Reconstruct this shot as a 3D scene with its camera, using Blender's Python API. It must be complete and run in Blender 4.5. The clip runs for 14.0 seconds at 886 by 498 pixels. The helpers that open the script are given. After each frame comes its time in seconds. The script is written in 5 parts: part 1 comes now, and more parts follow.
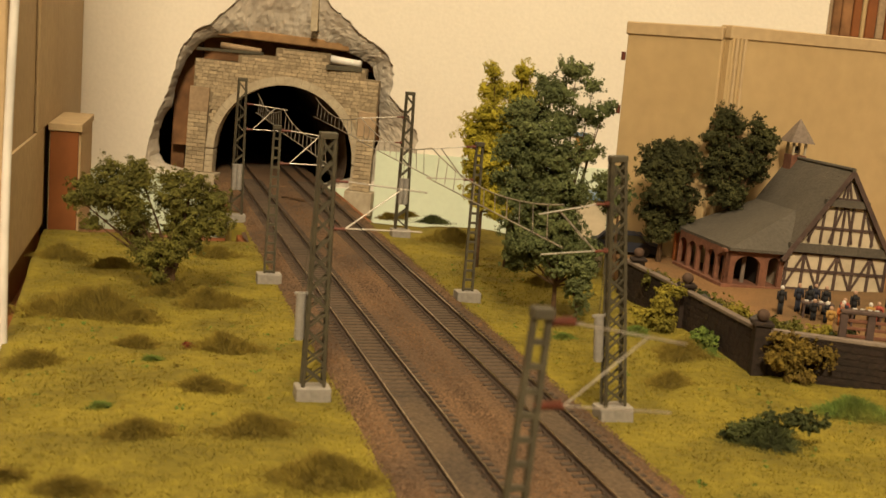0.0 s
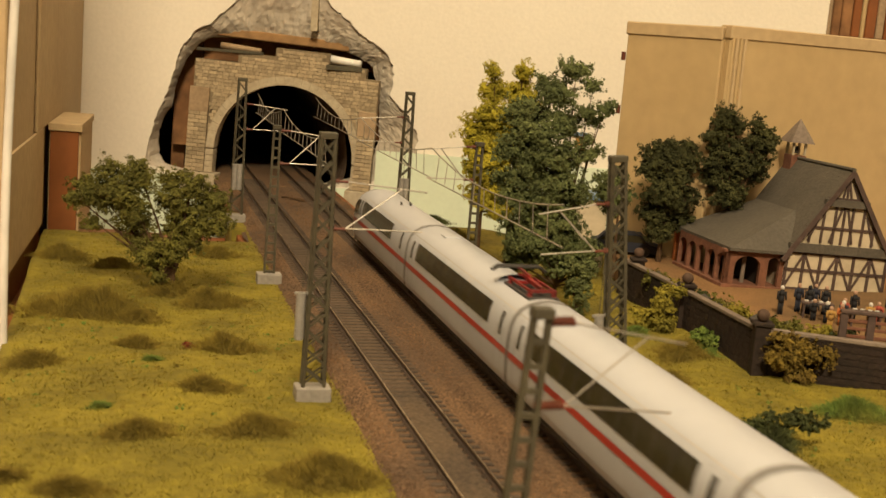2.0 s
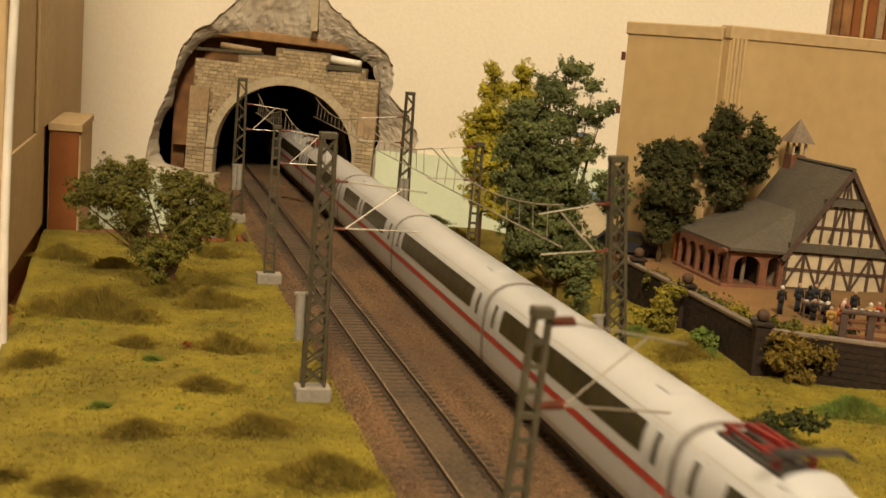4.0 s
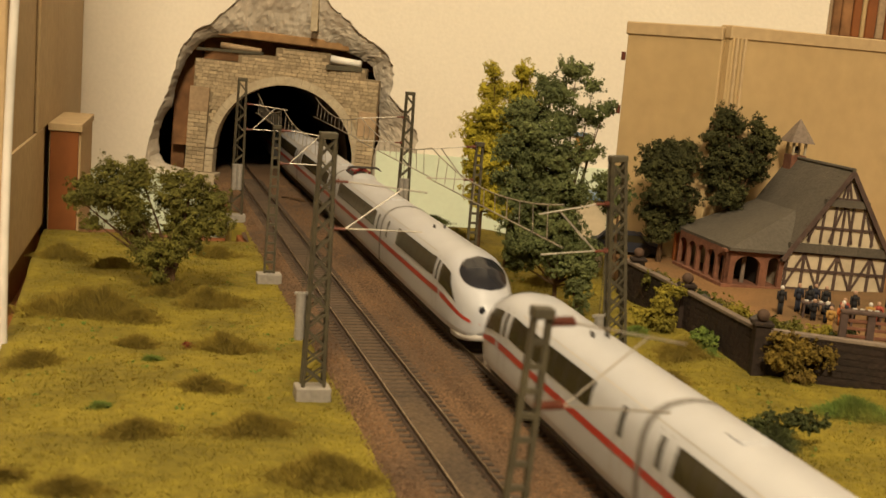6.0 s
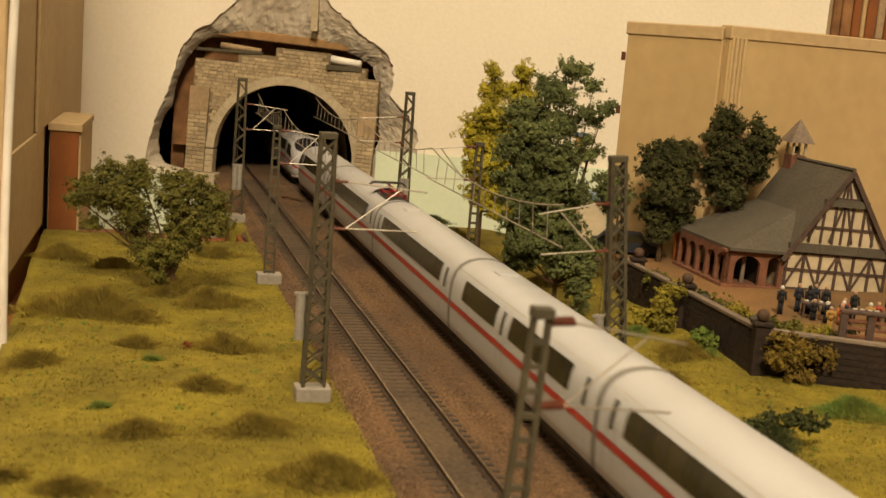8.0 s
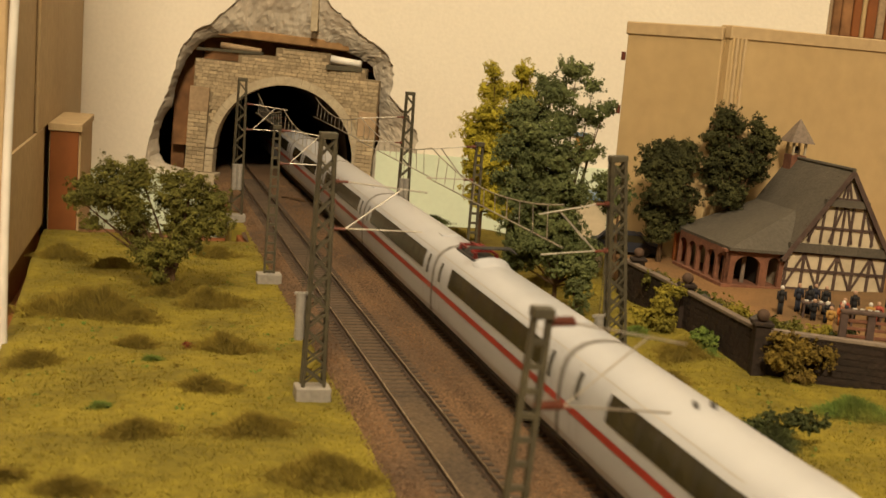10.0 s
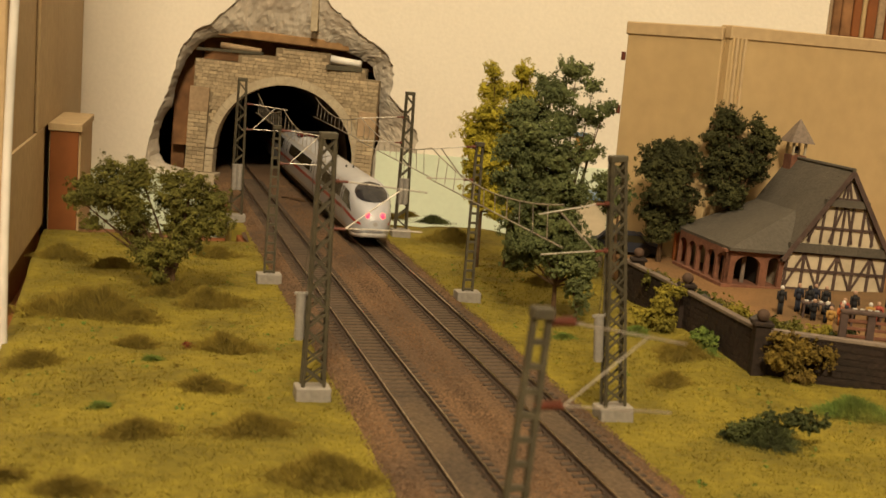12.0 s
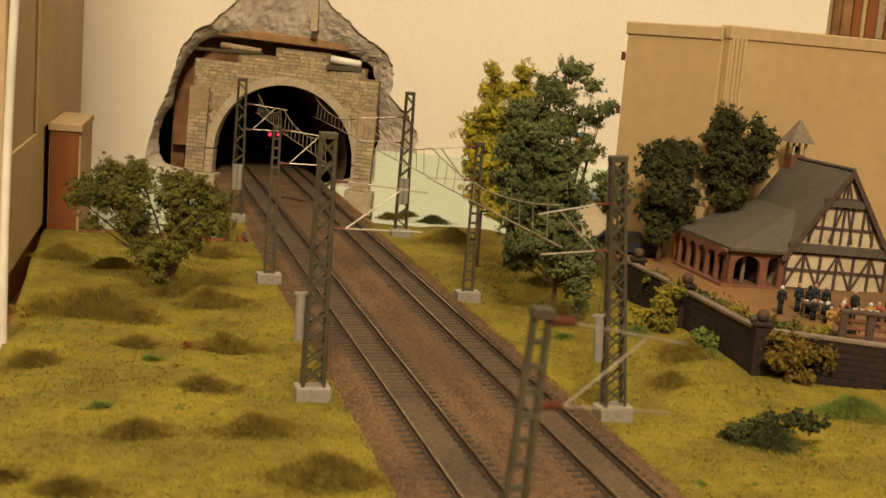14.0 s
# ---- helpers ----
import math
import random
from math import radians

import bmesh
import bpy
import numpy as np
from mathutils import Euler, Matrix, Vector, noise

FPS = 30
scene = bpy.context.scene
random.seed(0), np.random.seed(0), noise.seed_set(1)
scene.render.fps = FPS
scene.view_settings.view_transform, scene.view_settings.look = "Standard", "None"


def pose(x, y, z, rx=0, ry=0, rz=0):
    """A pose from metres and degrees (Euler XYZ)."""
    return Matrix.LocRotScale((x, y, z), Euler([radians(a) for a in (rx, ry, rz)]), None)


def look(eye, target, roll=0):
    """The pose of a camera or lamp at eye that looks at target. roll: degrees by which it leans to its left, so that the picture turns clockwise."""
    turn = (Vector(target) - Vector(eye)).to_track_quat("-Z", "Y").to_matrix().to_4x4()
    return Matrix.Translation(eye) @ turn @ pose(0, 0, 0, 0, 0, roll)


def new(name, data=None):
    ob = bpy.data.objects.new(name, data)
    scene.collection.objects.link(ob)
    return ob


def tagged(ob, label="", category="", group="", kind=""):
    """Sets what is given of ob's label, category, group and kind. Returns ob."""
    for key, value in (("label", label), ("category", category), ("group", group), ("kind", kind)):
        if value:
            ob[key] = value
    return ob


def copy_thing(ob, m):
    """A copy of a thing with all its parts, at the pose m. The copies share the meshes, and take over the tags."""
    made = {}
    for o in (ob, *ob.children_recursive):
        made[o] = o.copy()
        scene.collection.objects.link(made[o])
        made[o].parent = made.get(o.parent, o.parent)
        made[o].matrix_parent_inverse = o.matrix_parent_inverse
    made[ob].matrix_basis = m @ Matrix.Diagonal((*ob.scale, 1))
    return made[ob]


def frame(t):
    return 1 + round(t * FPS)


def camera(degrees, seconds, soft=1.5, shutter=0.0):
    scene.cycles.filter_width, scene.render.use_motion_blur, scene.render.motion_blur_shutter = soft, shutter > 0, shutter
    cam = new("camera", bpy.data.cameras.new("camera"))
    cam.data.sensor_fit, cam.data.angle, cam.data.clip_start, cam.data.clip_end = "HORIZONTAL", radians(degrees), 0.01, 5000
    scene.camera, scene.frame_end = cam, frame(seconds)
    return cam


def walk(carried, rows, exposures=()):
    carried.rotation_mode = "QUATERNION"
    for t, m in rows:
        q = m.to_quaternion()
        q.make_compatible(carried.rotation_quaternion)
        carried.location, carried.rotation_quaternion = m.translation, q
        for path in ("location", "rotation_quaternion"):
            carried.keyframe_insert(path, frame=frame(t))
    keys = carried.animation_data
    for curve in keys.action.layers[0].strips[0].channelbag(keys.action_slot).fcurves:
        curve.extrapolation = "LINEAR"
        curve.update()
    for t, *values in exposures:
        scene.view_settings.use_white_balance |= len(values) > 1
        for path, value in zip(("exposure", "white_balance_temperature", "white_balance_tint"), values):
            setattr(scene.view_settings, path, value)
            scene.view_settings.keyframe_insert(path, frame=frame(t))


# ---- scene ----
cam = camera(39.3, 14.0, soft=1.5, shutter=0.4)
cam.data.dof.use_dof, cam.data.dof.focus_distance, cam.data.dof.aperture_fstop = True, 0.85, 30.0
# The camera stands still beside the layout, 15 cm above the rails, leaning a little to its left.
VIEW = look((0, 0, 0.1497), (0, 0.98642, 0.1497 - 0.16422), 4.62)
walk(cam, [(0.0, VIEW), (14.0, VIEW)], [(0.0, 0.08), (1.3, 0.08), (2.4, 0.04), (5.0, 0.0), (14.0, -0.02)])

# ---- light: a warm ceiling lamp of the room, outside the view, its bounce, and an added fill ----
world = bpy.data.worlds.new("room")
world.use_nodes = True
world.node_tree.nodes["Background"].inputs["Color"].default_value = (1.0, 0.72, 0.42, 1)
world.node_tree.nodes["Background"].inputs["Strength"].default_value = 0.02
scene.world = world


def lamp(name, eye, target, size, power, colour):
    data = bpy.data.lights.new(name, "AREA")
    data.shape, data.size, data.energy, data.color = "DISK", size, power, colour
    ob = new(name, data)
    ob.matrix_world = look(eye, target)
    return ob


WARM = (1.0, 0.80, 0.52)
lamp("ceiling_light", (0.08, -1.15, 1.72), (0.0, 0.95, 0.0), 0.46, 93, WARM)
# added weak fill overhead, standing in for bounce; not a lamp of the room
lamp("ceiling_light", (-0.05, 0.4, 1.72), (0.05, 0.8, 0.0), 0.36, 10, WARM)

MM = 0.001
rnd = random.Random(7)


# ---- materials ----
def material(name, colour, rough=0.8, spread=0.25, scale=200.0, bump=0.0, metal=0.0, second=None, big=20.0, fine=0.0, seed_by="", spec=0.3):
    """A surface with variation at two scales, in the object's own space (metres)."""
    m = bpy.data.materials.new(name)
    m.use_nodes = True
    n, l = m.node_tree.nodes, m.node_tree.links
    b = n["Principled BSDF"]
    b.inputs["Roughness"].default_value, b.inputs["Metallic"].default_value = rough, metal
    b.inputs["Specular IOR Level"].default_value = spec
    co = n.new("ShaderNodeTexCoord")
    fine_noise = n.new("ShaderNodeTexNoise")
    fine_noise.inputs["Scale"].default_value, fine_noise.inputs["Detail"].default_value = scale, 5
    big_noise = n.new("ShaderNodeTexNoise")
    big_noise.inputs["Scale"].default_value, big_noise.inputs["Detail"].default_value = big, 3
    for k in (fine_noise, big_noise):
        l.new(co.outputs["Object"], k.inputs["Vector"])
    second = second or tuple(c * 0.7 for c in colour)
    mix = n.new("ShaderNodeMix")
    mix.data_type = "RGBA"
    mix.inputs["A"].default_value, mix.inputs["B"].default_value = (*colour, 1), (*second, 1)
    ramp = n.new("ShaderNodeMapRange")
    ramp.inputs["From Min"].default_value, ramp.inputs["From Max"].default_value = 0.35, 0.65
    l.new(big_noise.outputs["Fac"], ramp.inputs["Value"])
    l.new(ramp.outputs["Result"], mix.inputs["Factor"])
    val = n.new("ShaderNodeMapRange")
    val.inputs["From Min"].default_value, val.inputs["From Max"].default_value = 0.3, 0.7
    val.inputs["To Min"].default_value, val.inputs["To Max"].default_value = 1 - spread, 1 + spread
    l.new(fine_noise.outputs["Fac"], val.inputs["Value"])
    hsv = n.new("ShaderNodeHueSaturation")
    l.new(mix.outputs["Result"], hsv.inputs["Color"])
    source = val.outputs["Result"]
    if seed_by:
        r = n.new("ShaderNodeObjectInfo") if seed_by == "object" else n.new("ShaderNodeNewGeometry")
        rr = n.new("ShaderNodeMapRange")
        rr.inputs["To Min"].default_value, rr.inputs["To Max"].default_value = 0.78, 1.2
        l.new(r.outputs["Random" if seed_by == "object" else "Random Per Island"], rr.inputs["Value"])
        mu = n.new("ShaderNodeMath")
        mu.operation = "MULTIPLY"
        l.new(source, mu.inputs[0]), l.new(rr.outputs["Result"], mu.inputs[1])
        source = mu.outputs[0]
    l.new(source, hsv.inputs["Value"])
    l.new(hsv.outputs["Color"], b.inputs["Base Color"])
    if bump:
        bp = n.new("ShaderNodeBump")
        bp.inputs["Strength"].default_value, bp.inputs["Distance"].default_value = bump, 0.001
        l.new(fine_noise.outputs["Fac"], bp.inputs["Height"])
        l.new(bp.outputs["Normal"], b.inputs["Normal"])
    return m


def glow(name, colour, strength):
    m = bpy.data.materials.new(name)
    m.use_nodes = True
    b = m.node_tree.nodes["Principled BSDF"]
    b.inputs["Base Color"].default_value = (*colour, 1)
    b.inputs["Emission Color"].default_value, b.inputs["Emission Strength"].default_value = (*colour, 1), strength
    return m


PLASTER = material("cream_wall_paint", (0.76, 0.71, 0.61), 0.9, 0.03, 260, 0.25, second=(0.72, 0.66, 0.56), big=3)
MINT = material("mint_wall_paint", (0.66, 0.74, 0.58), 0.85, 0.03, 220, 0.2, second=(0.60, 0.68, 0.52), big=4)
RUBBLE = material("broken_plaster", (0.50, 0.45, 0.37), 0.95, 0.16, 120, 0.6, second=(0.40, 0.34, 0.265), big=22)
DARK_WOOD = material("old_brown_timber", (0.16, 0.075, 0.03), 0.8, 0.35, 60, 0.4, second=(0.24, 0.12, 0.05), big=15)
STONE = material("printed_sandstone", (0.41, 0.325, 0.205), 0.9, 0.22, 500, 0.4, second=(0.335, 0.265, 0.165), big=30, seed_by="object")
STONE_REST = material("sandstone_courses", (0.41, 0.325, 0.205), 0.9, 0.22, 500, 0.4, second=(0.335, 0.265, 0.165), big=30, seed_by="island")
MORTAR = material("brown_mortar", (0.24, 0.185, 0.115), 0.95, 0.2, 400, 0.3)
VOUSSOIR = material("pale_arch_stone", (0.43, 0.365, 0.255), 0.9, 0.12, 300, 0.3, second=(0.38, 0.315, 0.215), big=40)
BARE = material("bare_brown_card", (0.37, 0.265, 0.16), 0.9, 0.15, 250, 0.2)
HOLLOW_BROWN = material("brown_grey_tunnel_lining", (0.20, 0.145, 0.10), 0.95, 0.4, 60, 0.5, second=(0.13, 0.095, 0.068), big=10)
GRASS_SOIL = material("yellow_green_flock", (0.205, 0.163, 0.017), 0.95, 0.20, 220, 0.5, second=(0.130, 0.104, 0.012), big=26)
BLADE = material("static_grass", (0.225, 0.180, 0.019), 0.9, 0.22, 160, second=(0.145, 0.115, 0.013), big=26, seed_by="island")
TUFT = material("olive_tuft_fibre", (0.205, 0.150, 0.022), 0.95, 0.25, 150, second=(0.145, 0.108, 0.018), big=50, seed_by="island")
GREEN_TUFT = material("dark_green_flock", (0.058, 0.068, 0.018), 0.95, 0.4, 150, second=(0.040, 0.046, 0.015), big=30, seed_by="island")
BRIGHT_TUFT = material("fresh_green_flock", (0.10, 0.17, 0.03), 0.95, 0.35, 150, second=(0.16, 0.17, 0.03), big=30, seed_by="island")
BALLAST = material("brown_ballast", (0.145, 0.084, 0.042), 0.95, 0.45, 600, 1.0, second=(0.078, 0.050, 0.031), big=11)
GRAIN = material("ballast_grain", (0.165, 0.095, 0.048), 0.95, 0.4, 300, second=(0.088, 0.056, 0.035), big=18, seed_by="island")
BED_DUST = material("dusty_grey_brown_bed", (0.105, 0.072, 0.043), 0.95, 0.35, 500, 0.8, second=(0.070, 0.050, 0.033), big=18)
SLEEPER = material("dark_sleeper", (0.050, 0.036, 0.026), 0.85, 0.35, 400, 0.4, second=(0.072, 0.050, 0.034), big=25, seed_by="object")
RAIL = material("rusty_rail_side", (0.055, 0.036, 0.025), 0.6, 0.3, 300, metal=0.2)
RAIL_TOP = material("worn_rail_head", (0.56, 0.47, 0.36), 0.26, 0.15, 200, metal=1.0)
STEEL = material("grey_green_mast_paint", (0.074, 0.064, 0.038), 0.6, 0.2, 300, second=(0.054, 0.046, 0.030), big=40)
WIRE = material("bare_wire", (0.50, 0.46, 0.40), 0.38, 0.1, 300, metal=0.85)
CONCRETE = material("grey_concrete", (0.32, 0.29, 0.25), 0.9, 0.12, 400, 0.3)
WEIGHT = material("grey_weight_stack", (0.28, 0.26, 0.23), 0.6, 0.15, 300)
INSULATOR = material("brown_insulator", (0.12, 0.035, 0.02), 0.35, 0.1, 300)
BODY_WHITE = material("glossy_white_body", (0.445, 0.455, 0.485), 0.36, 0.04, 60, second=(0.41, 0.42, 0.45), big=8, spec=0.5)
SKIRT = material("light_grey_skirt", (0.52, 0.49, 0.45), 0.45, 0.06, 100)
STRIPE = material("red_stripe_paint", (0.42, 0.032, 0.018), 0.35, 0.05, 100, spec=0.5)
GLASS = material("tinted_window_band", (0.022, 0.019, 0.011), 0.25, 0.1, 60, second=(0.038, 0.031, 0.015), big=30, spec=0.25)
SCREEN = material("blue_black_windscreen", (0.022, 0.023, 0.030), 0.12, 0.1, 60, spec=0.35)
DOOR_GREY = material("door_seam_grey", (0.36, 0.34, 0.32), 0.5, 0.1, 100)
RUBBER = material("dark_rubber", (0.05, 0.045, 0.04), 0.85, 0.2, 200)
BELLOWS = material("grey_gangway", (0.17, 0.16, 0.15), 0.7, 0.1, 200)
RED_METAL = material("red_pantograph_paint", (0.21, 0.015, 0.013), 0.5, 0.2, 200, second=(0.11, 0.016, 0.013), big=60)
TAIL_RED = glow("tail_light_red", (1.0, 0.015, 0.03), 6.5)
BARK = material("brown_bark", (0.085, 0.048, 0.022), 0.95, 0.4, 300, 0.6)
LEAF_OLIVE = material("olive_leaf_flock", (0.138, 0.126, 0.021), 0.9, 0.25, 120, second=(0.088, 0.084, 0.016), big=45, seed_by="island")
LEAF_GREEN = material("deep_green_leaf_flock", (0.122, 0.138, 0.046), 0.9, 0.3, 120, second=(0.080, 0.096, 0.033), big=45, seed_by="island")
LEAF_DARK = material("blackish_green_flock", (0.058, 0.058, 0.017), 0.95, 0.3, 120, second=(0.038, 0.040, 0.013), big=45, seed_by="island")
LEAF_IVY = material("yellow_green_ivy_flock", (0.27, 0.22, 0.025), 0.95, 0.35, 120, second=(0.14, 0.12, 0.017), big=60, seed_by="island")
LEAF_RUST = material("rusty_bush_flock", (0.185, 0.125, 0.018), 0.95, 0.35, 120, second=(0.10, 0.066, 0.012), big=60, seed_by="island")
LEAF_YELLOW = material("mustard_leaf_flock", (0.40, 0.335, 0.028), 0.95, 0.3, 120, second=(0.29, 0.25, 0.022), big=35, seed_by="island")
SLATE = material("grey_roof_tiles", (0.090, 0.078, 0.060), 0.85, 0.15, 500, 0.4, second=(0.073, 0.063, 0.049), big=30)
TIMBER = material("grey_brown_timber_frame", (0.085, 0.055, 0.045), 0.8, 0.2, 300, 0.2)
INFILL = material("cream_infill", (0.55, 0.46, 0.32), 0.9, 0.08, 200)
SANDSTONE = material("red_sandstone", (0.18, 0.078, 0.045), 0.9, 0.2, 300, 0.3, second=(0.14, 0.062, 0.038), big=40)
# near-black colour that paints the shade inside porch and turret
SHADE = material("shade_tone", (0.03, 0.022, 0.016), 0.9, 0.2, 100)
COURT = material("ochre_court_gravel", (0.215, 0.115, 0.046), 0.95, 0.25, 700, 0.5, second=(0.125, 0.075, 0.033), big=20)
DARK_BRICK = material("dark_brown_wall_stone", (0.030, 0.018, 0.012), 0.85, 0.3, 400, 0.5, second=(0.020, 0.013, 0.009), big=30)
BALL_STONE = material("brown_finial_stone", (0.085, 0.050, 0.032), 0.8, 0.2, 400, 0.3)
LINTEL = material("ochre_plank", (0.33, 0.20, 0.09), 0.85, 0.25, 60, 0.4, second=(0.22, 0.12, 0.05), big=14)
ROCK = material("dark_grey_rock", (0.075, 0.065, 0.055), 0.9, 0.3, 300, 0.6)
COPING_PALE = material("pale_plinth_plaster", (0.42, 0.36, 0.26), 0.9, 0.15, 200, 0.4, second=(0.34, 0.28, 0.19), big=30)
COPING = material("weathered_coping", (0.20, 0.155, 0.12), 0.8, 0.2, 400, 0.3)
BOARD = material("pale_chipboard", (0.46, 0.34, 0.19), 0.7, 0.08, 150, 0.1, second=(0.40, 0.29, 0.16), big=6)
CARTON = material("ochre_painted_board", (0.45, 0.325, 0.165), 0.6, 0.06, 80, 0.1, second=(0.40, 0.285, 0.14), big=5)
RED_WOOD = material("red_brown_veneer", (0.24, 0.085, 0.024), 0.5, 0.2, 40, 0.1, second=(0.18, 0.06, 0.018), big=10)
FLOOR_WOOD = material("brown_floor_boards", (0.22, 0.11, 0.05), 0.6, 0.2, 30, 0.1)
CEILING = material("white_ceiling_paint", (0.80, 0.77, 0.70), 0.9, 0.03, 100)
WHITE_PLASTIC = material("white_plastic", (0.75, 0.72, 0.66), 0.4, 0.04, 100)
BLUE_PAINT = material("faded_blue_board", (0.16, 0.24, 0.33), 0.7, 0.1, 100)
CLOTH = {k: material("painted_" + k, c, 0.8, 0.1, 300) for k, c in dict(black=(0.018, 0.017, 0.018), navy=(0.022, 0.024, 0.036), white=(0.55, 0.52, 0.47), orange=(0.42, 0.13, 0.035), red=(0.33, 0.07, 0.045), ochre=(0.38, 0.22, 0.06), skin=(0.38, 0.24, 0.16)).items()}


# ---- mesh helpers: all lengths in millimetres ----
def part(name, bm, mat, parent=None, label="", smooth=False, kind=""):
    bmesh.ops.recalc_face_normals(bm, faces=bm.faces)
    me = bpy.data.meshes.new(name)
    bm.to_mesh(me)
    bm.free()
    me.transform(Matrix.Scale(MM, 4))
    for one in (mat if isinstance(mat, (list, tuple)) else (mat,)):
        me.materials.append(one)
    if smooth:
        me.polygons.foreach_set("use_smooth", [True] * len(me.polygons))
    ob = new(name, me)
    if parent:
        ob.parent = parent
    return tagged(ob, label, kind=kind)


def raw(name, verts, faces, mat, parent=None, label="", kind="", smooth=False):
    me = bpy.data.meshes.new(name)
    me.from_pydata([tuple(c * MM for c in v) for v in verts], [], faces)
    me.materials.append(mat)
    if smooth:
        me.polygons.foreach_set("use_smooth", [True] * len(me.polygons))
    ob = new(name, me)
    if parent:
        ob.parent = parent
    return tagged(ob, label, kind=kind)


def thing(name, label, category, group="", m=None):
    ob = new(name)
    ob.empty_display_size = 0.01
    if m is not None:
        ob.matrix_world = m
    return tagged(ob, label, category, group)


def mpose(x, y, z, rx=0, ry=0, rz=0):
    return pose(x * MM, y * MM, z * MM, rx, ry, rz)


def box(bm, x0, x1, y0, y1, z0, z1, bevel=0.0, m=None):
    made = bmesh.ops.create_cube(bm, size=1.0)["verts"]
    bmesh.ops.scale(bm, vec=(x1 - x0, y1 - y0, z1 - z0), verts=made)
    bmesh.ops.translate(bm, vec=((x0 + x1) / 2, (y0 + y1) / 2, (z0 + z1) / 2), verts=made)
    if m is not None:
        bmesh.ops.transform(bm, matrix=m, verts=made)
    if bevel:
        edges = {e for v in made for e in v.link_edges}
        bmesh.ops.bevel(bm, geom=list(edges), offset=bevel, segments=1, affect="EDGES")
    return bm


def rod(bm, a, b, r0, r1=None, n=8):
    a, b = Vector(a), Vector(b)
    r1 = r0 if r1 is None else r1
    d = b - a
    q = d.to_track_quat("Z", "Y").to_matrix().to_4x4()
    bmesh.ops.create_cone(bm, cap_ends=True, segments=n, radius1=r0, radius2=max(r1, 0.001), depth=d.length, matrix=Matrix.Translation((a + b) / 2) @ q)
    return bm


def bar(bm, a, b, w, h):
    """A flat bar of w by h from a to b."""
    a, b = Vector(a), Vector(b)
    d = b - a
    q = d.to_track_quat("Y", "Z").to_matrix().to_4x4()
    return box(bm, -w / 2, w / 2, -d.length / 2, d.length / 2, -h / 2, h / 2, m=Matrix.Translation((a + b) / 2) @ q)


def prism(bm, outline, a, b, axis="y"):
    """An outline of (u, v) pairs pushed from a to b along an axis."""
    place = {"y": lambda u, v, w: (u, w, v), "x": lambda u, v, w: (w, u, v), "z": lambda u, v, w: (u, v, w)}[axis]
    one = [bm.verts.new(place(u, v, a)) for u, v in outline]
    two = [bm.verts.new(place(u, v, b)) for u, v in outline]
    bm.faces.new(one), bm.faces.new(two[::-1])
    for i in range(len(one)):
        j = (i + 1) % len(one)
        bm.faces.new((one[i], two[i], two[j], one[j]))
    return bm


def skin(bm, rings, closed=True, caps=True):
    """Faces between rings of equal length."""
    rows = [[bm.verts.new(p) for p in ring] for ring in rings]
    for r0, r1 in zip(rows, rows[1:]):
        n = len(r0)
        for i in range(n if closed else n - 1):
            j = (i + 1) % n
            bm.faces.new((r0[i], r0[j], r1[j], r1[i]))
    if caps and closed:
        bm.faces.new(rows[0]), bm.faces.new(rows[-1][::-1])
    return bm


def tube(bm, pts, r, n=8):
    """A bent tube through points."""
    pts = [Vector(p) for p in pts]
    rings = []
    for i, p in enumerate(pts):
        d = (pts[min(i + 1, len(pts) - 1)] - pts[max(i - 1, 0)]).normalized()
        e = d.orthogonal().normalized() if not rings else (e - d * e.dot(d)).normalized()
        f = d.cross(e)
        rings.append([p + r * (math.cos(6.2832 * k / n) * e + math.sin(6.2832 * k / n) * f) for k in range(n)])
    return skin(bm, rings)


def ball(bm, c, r, n=2, squash=1.0):
    bmesh.ops.create_icosphere(bm, subdivisions=n, radius=r, matrix=Matrix.Translation(c) @ Matrix.Diagonal((1, 1, squash, 1)))
    return bm


# ---- the line: right track through (184.3, 0), bearing 14.84 degrees to the left ----
BEARING = 14.84
COS, SIN = math.cos(radians(BEARING)), math.sin(radians(BEARING))
SPACING = 55.2


def on_line(s, u=0.0, z=0.0):
    """The place s along the right track and u to its right."""
    return Vector((184.3 - s * SIN + u * COS, s * COS + u * SIN, z))


def line_pose(s, u=0.0, z=0.0):
    return Matrix.Translation(on_line(s, u, z) * MM) @ pose(0, 0, 0, 0, 0, BEARING)


# ---- the room ----
def curve_of(rows, a):
    for (a0, r0), (a1, r1) in zip(rows, rows[1:]):
        if a0 <= a <= a1:
            return r0 + (r1 - r0) * (a - a0) / (a1 - a0)
    return rows[-1][1]


HOLE_MID, WALL_Y = (-165.0, 65.0), 1270.0
HOLE_EDGE = [(-90, 73), (-60, 82), (-35, 108), (-15, 134), (-11, 132), (-5, 130), (5, 115), (16, 102), (26, 112), (35, 116), (43, 112), (51, 107), (60, 110), (69, 113), (76, 121), (88, 132), (105, 133), (117, 129), (125, 122), (135, 122), (144, 126), (151, 131), (157, 127), (168, 127), (179, 131), (186, 140), (197, 152), (203, 160), (215, 122), (240, 84), (270, 73)]
HOLE_DEEP = [(-90, 72), (-60, 80), (-35, 94), (-16, 92), (4, 87), (22, 91), (37, 93), (47, 87), (77, 70), (122, 86), (148, 120), (166, 124), (181, 126), (186, 135), (196, 146), (205, 148), (215, 115), (240, 82), (270, 72)]


def broken_radius(rows, a, rough, seed):
    return curve_of(rows, a) + rough * noise.noise((a * 0.13, seed, 0)) + 0.6 * rough * noise.noise((a * 0.45, seed, 3))


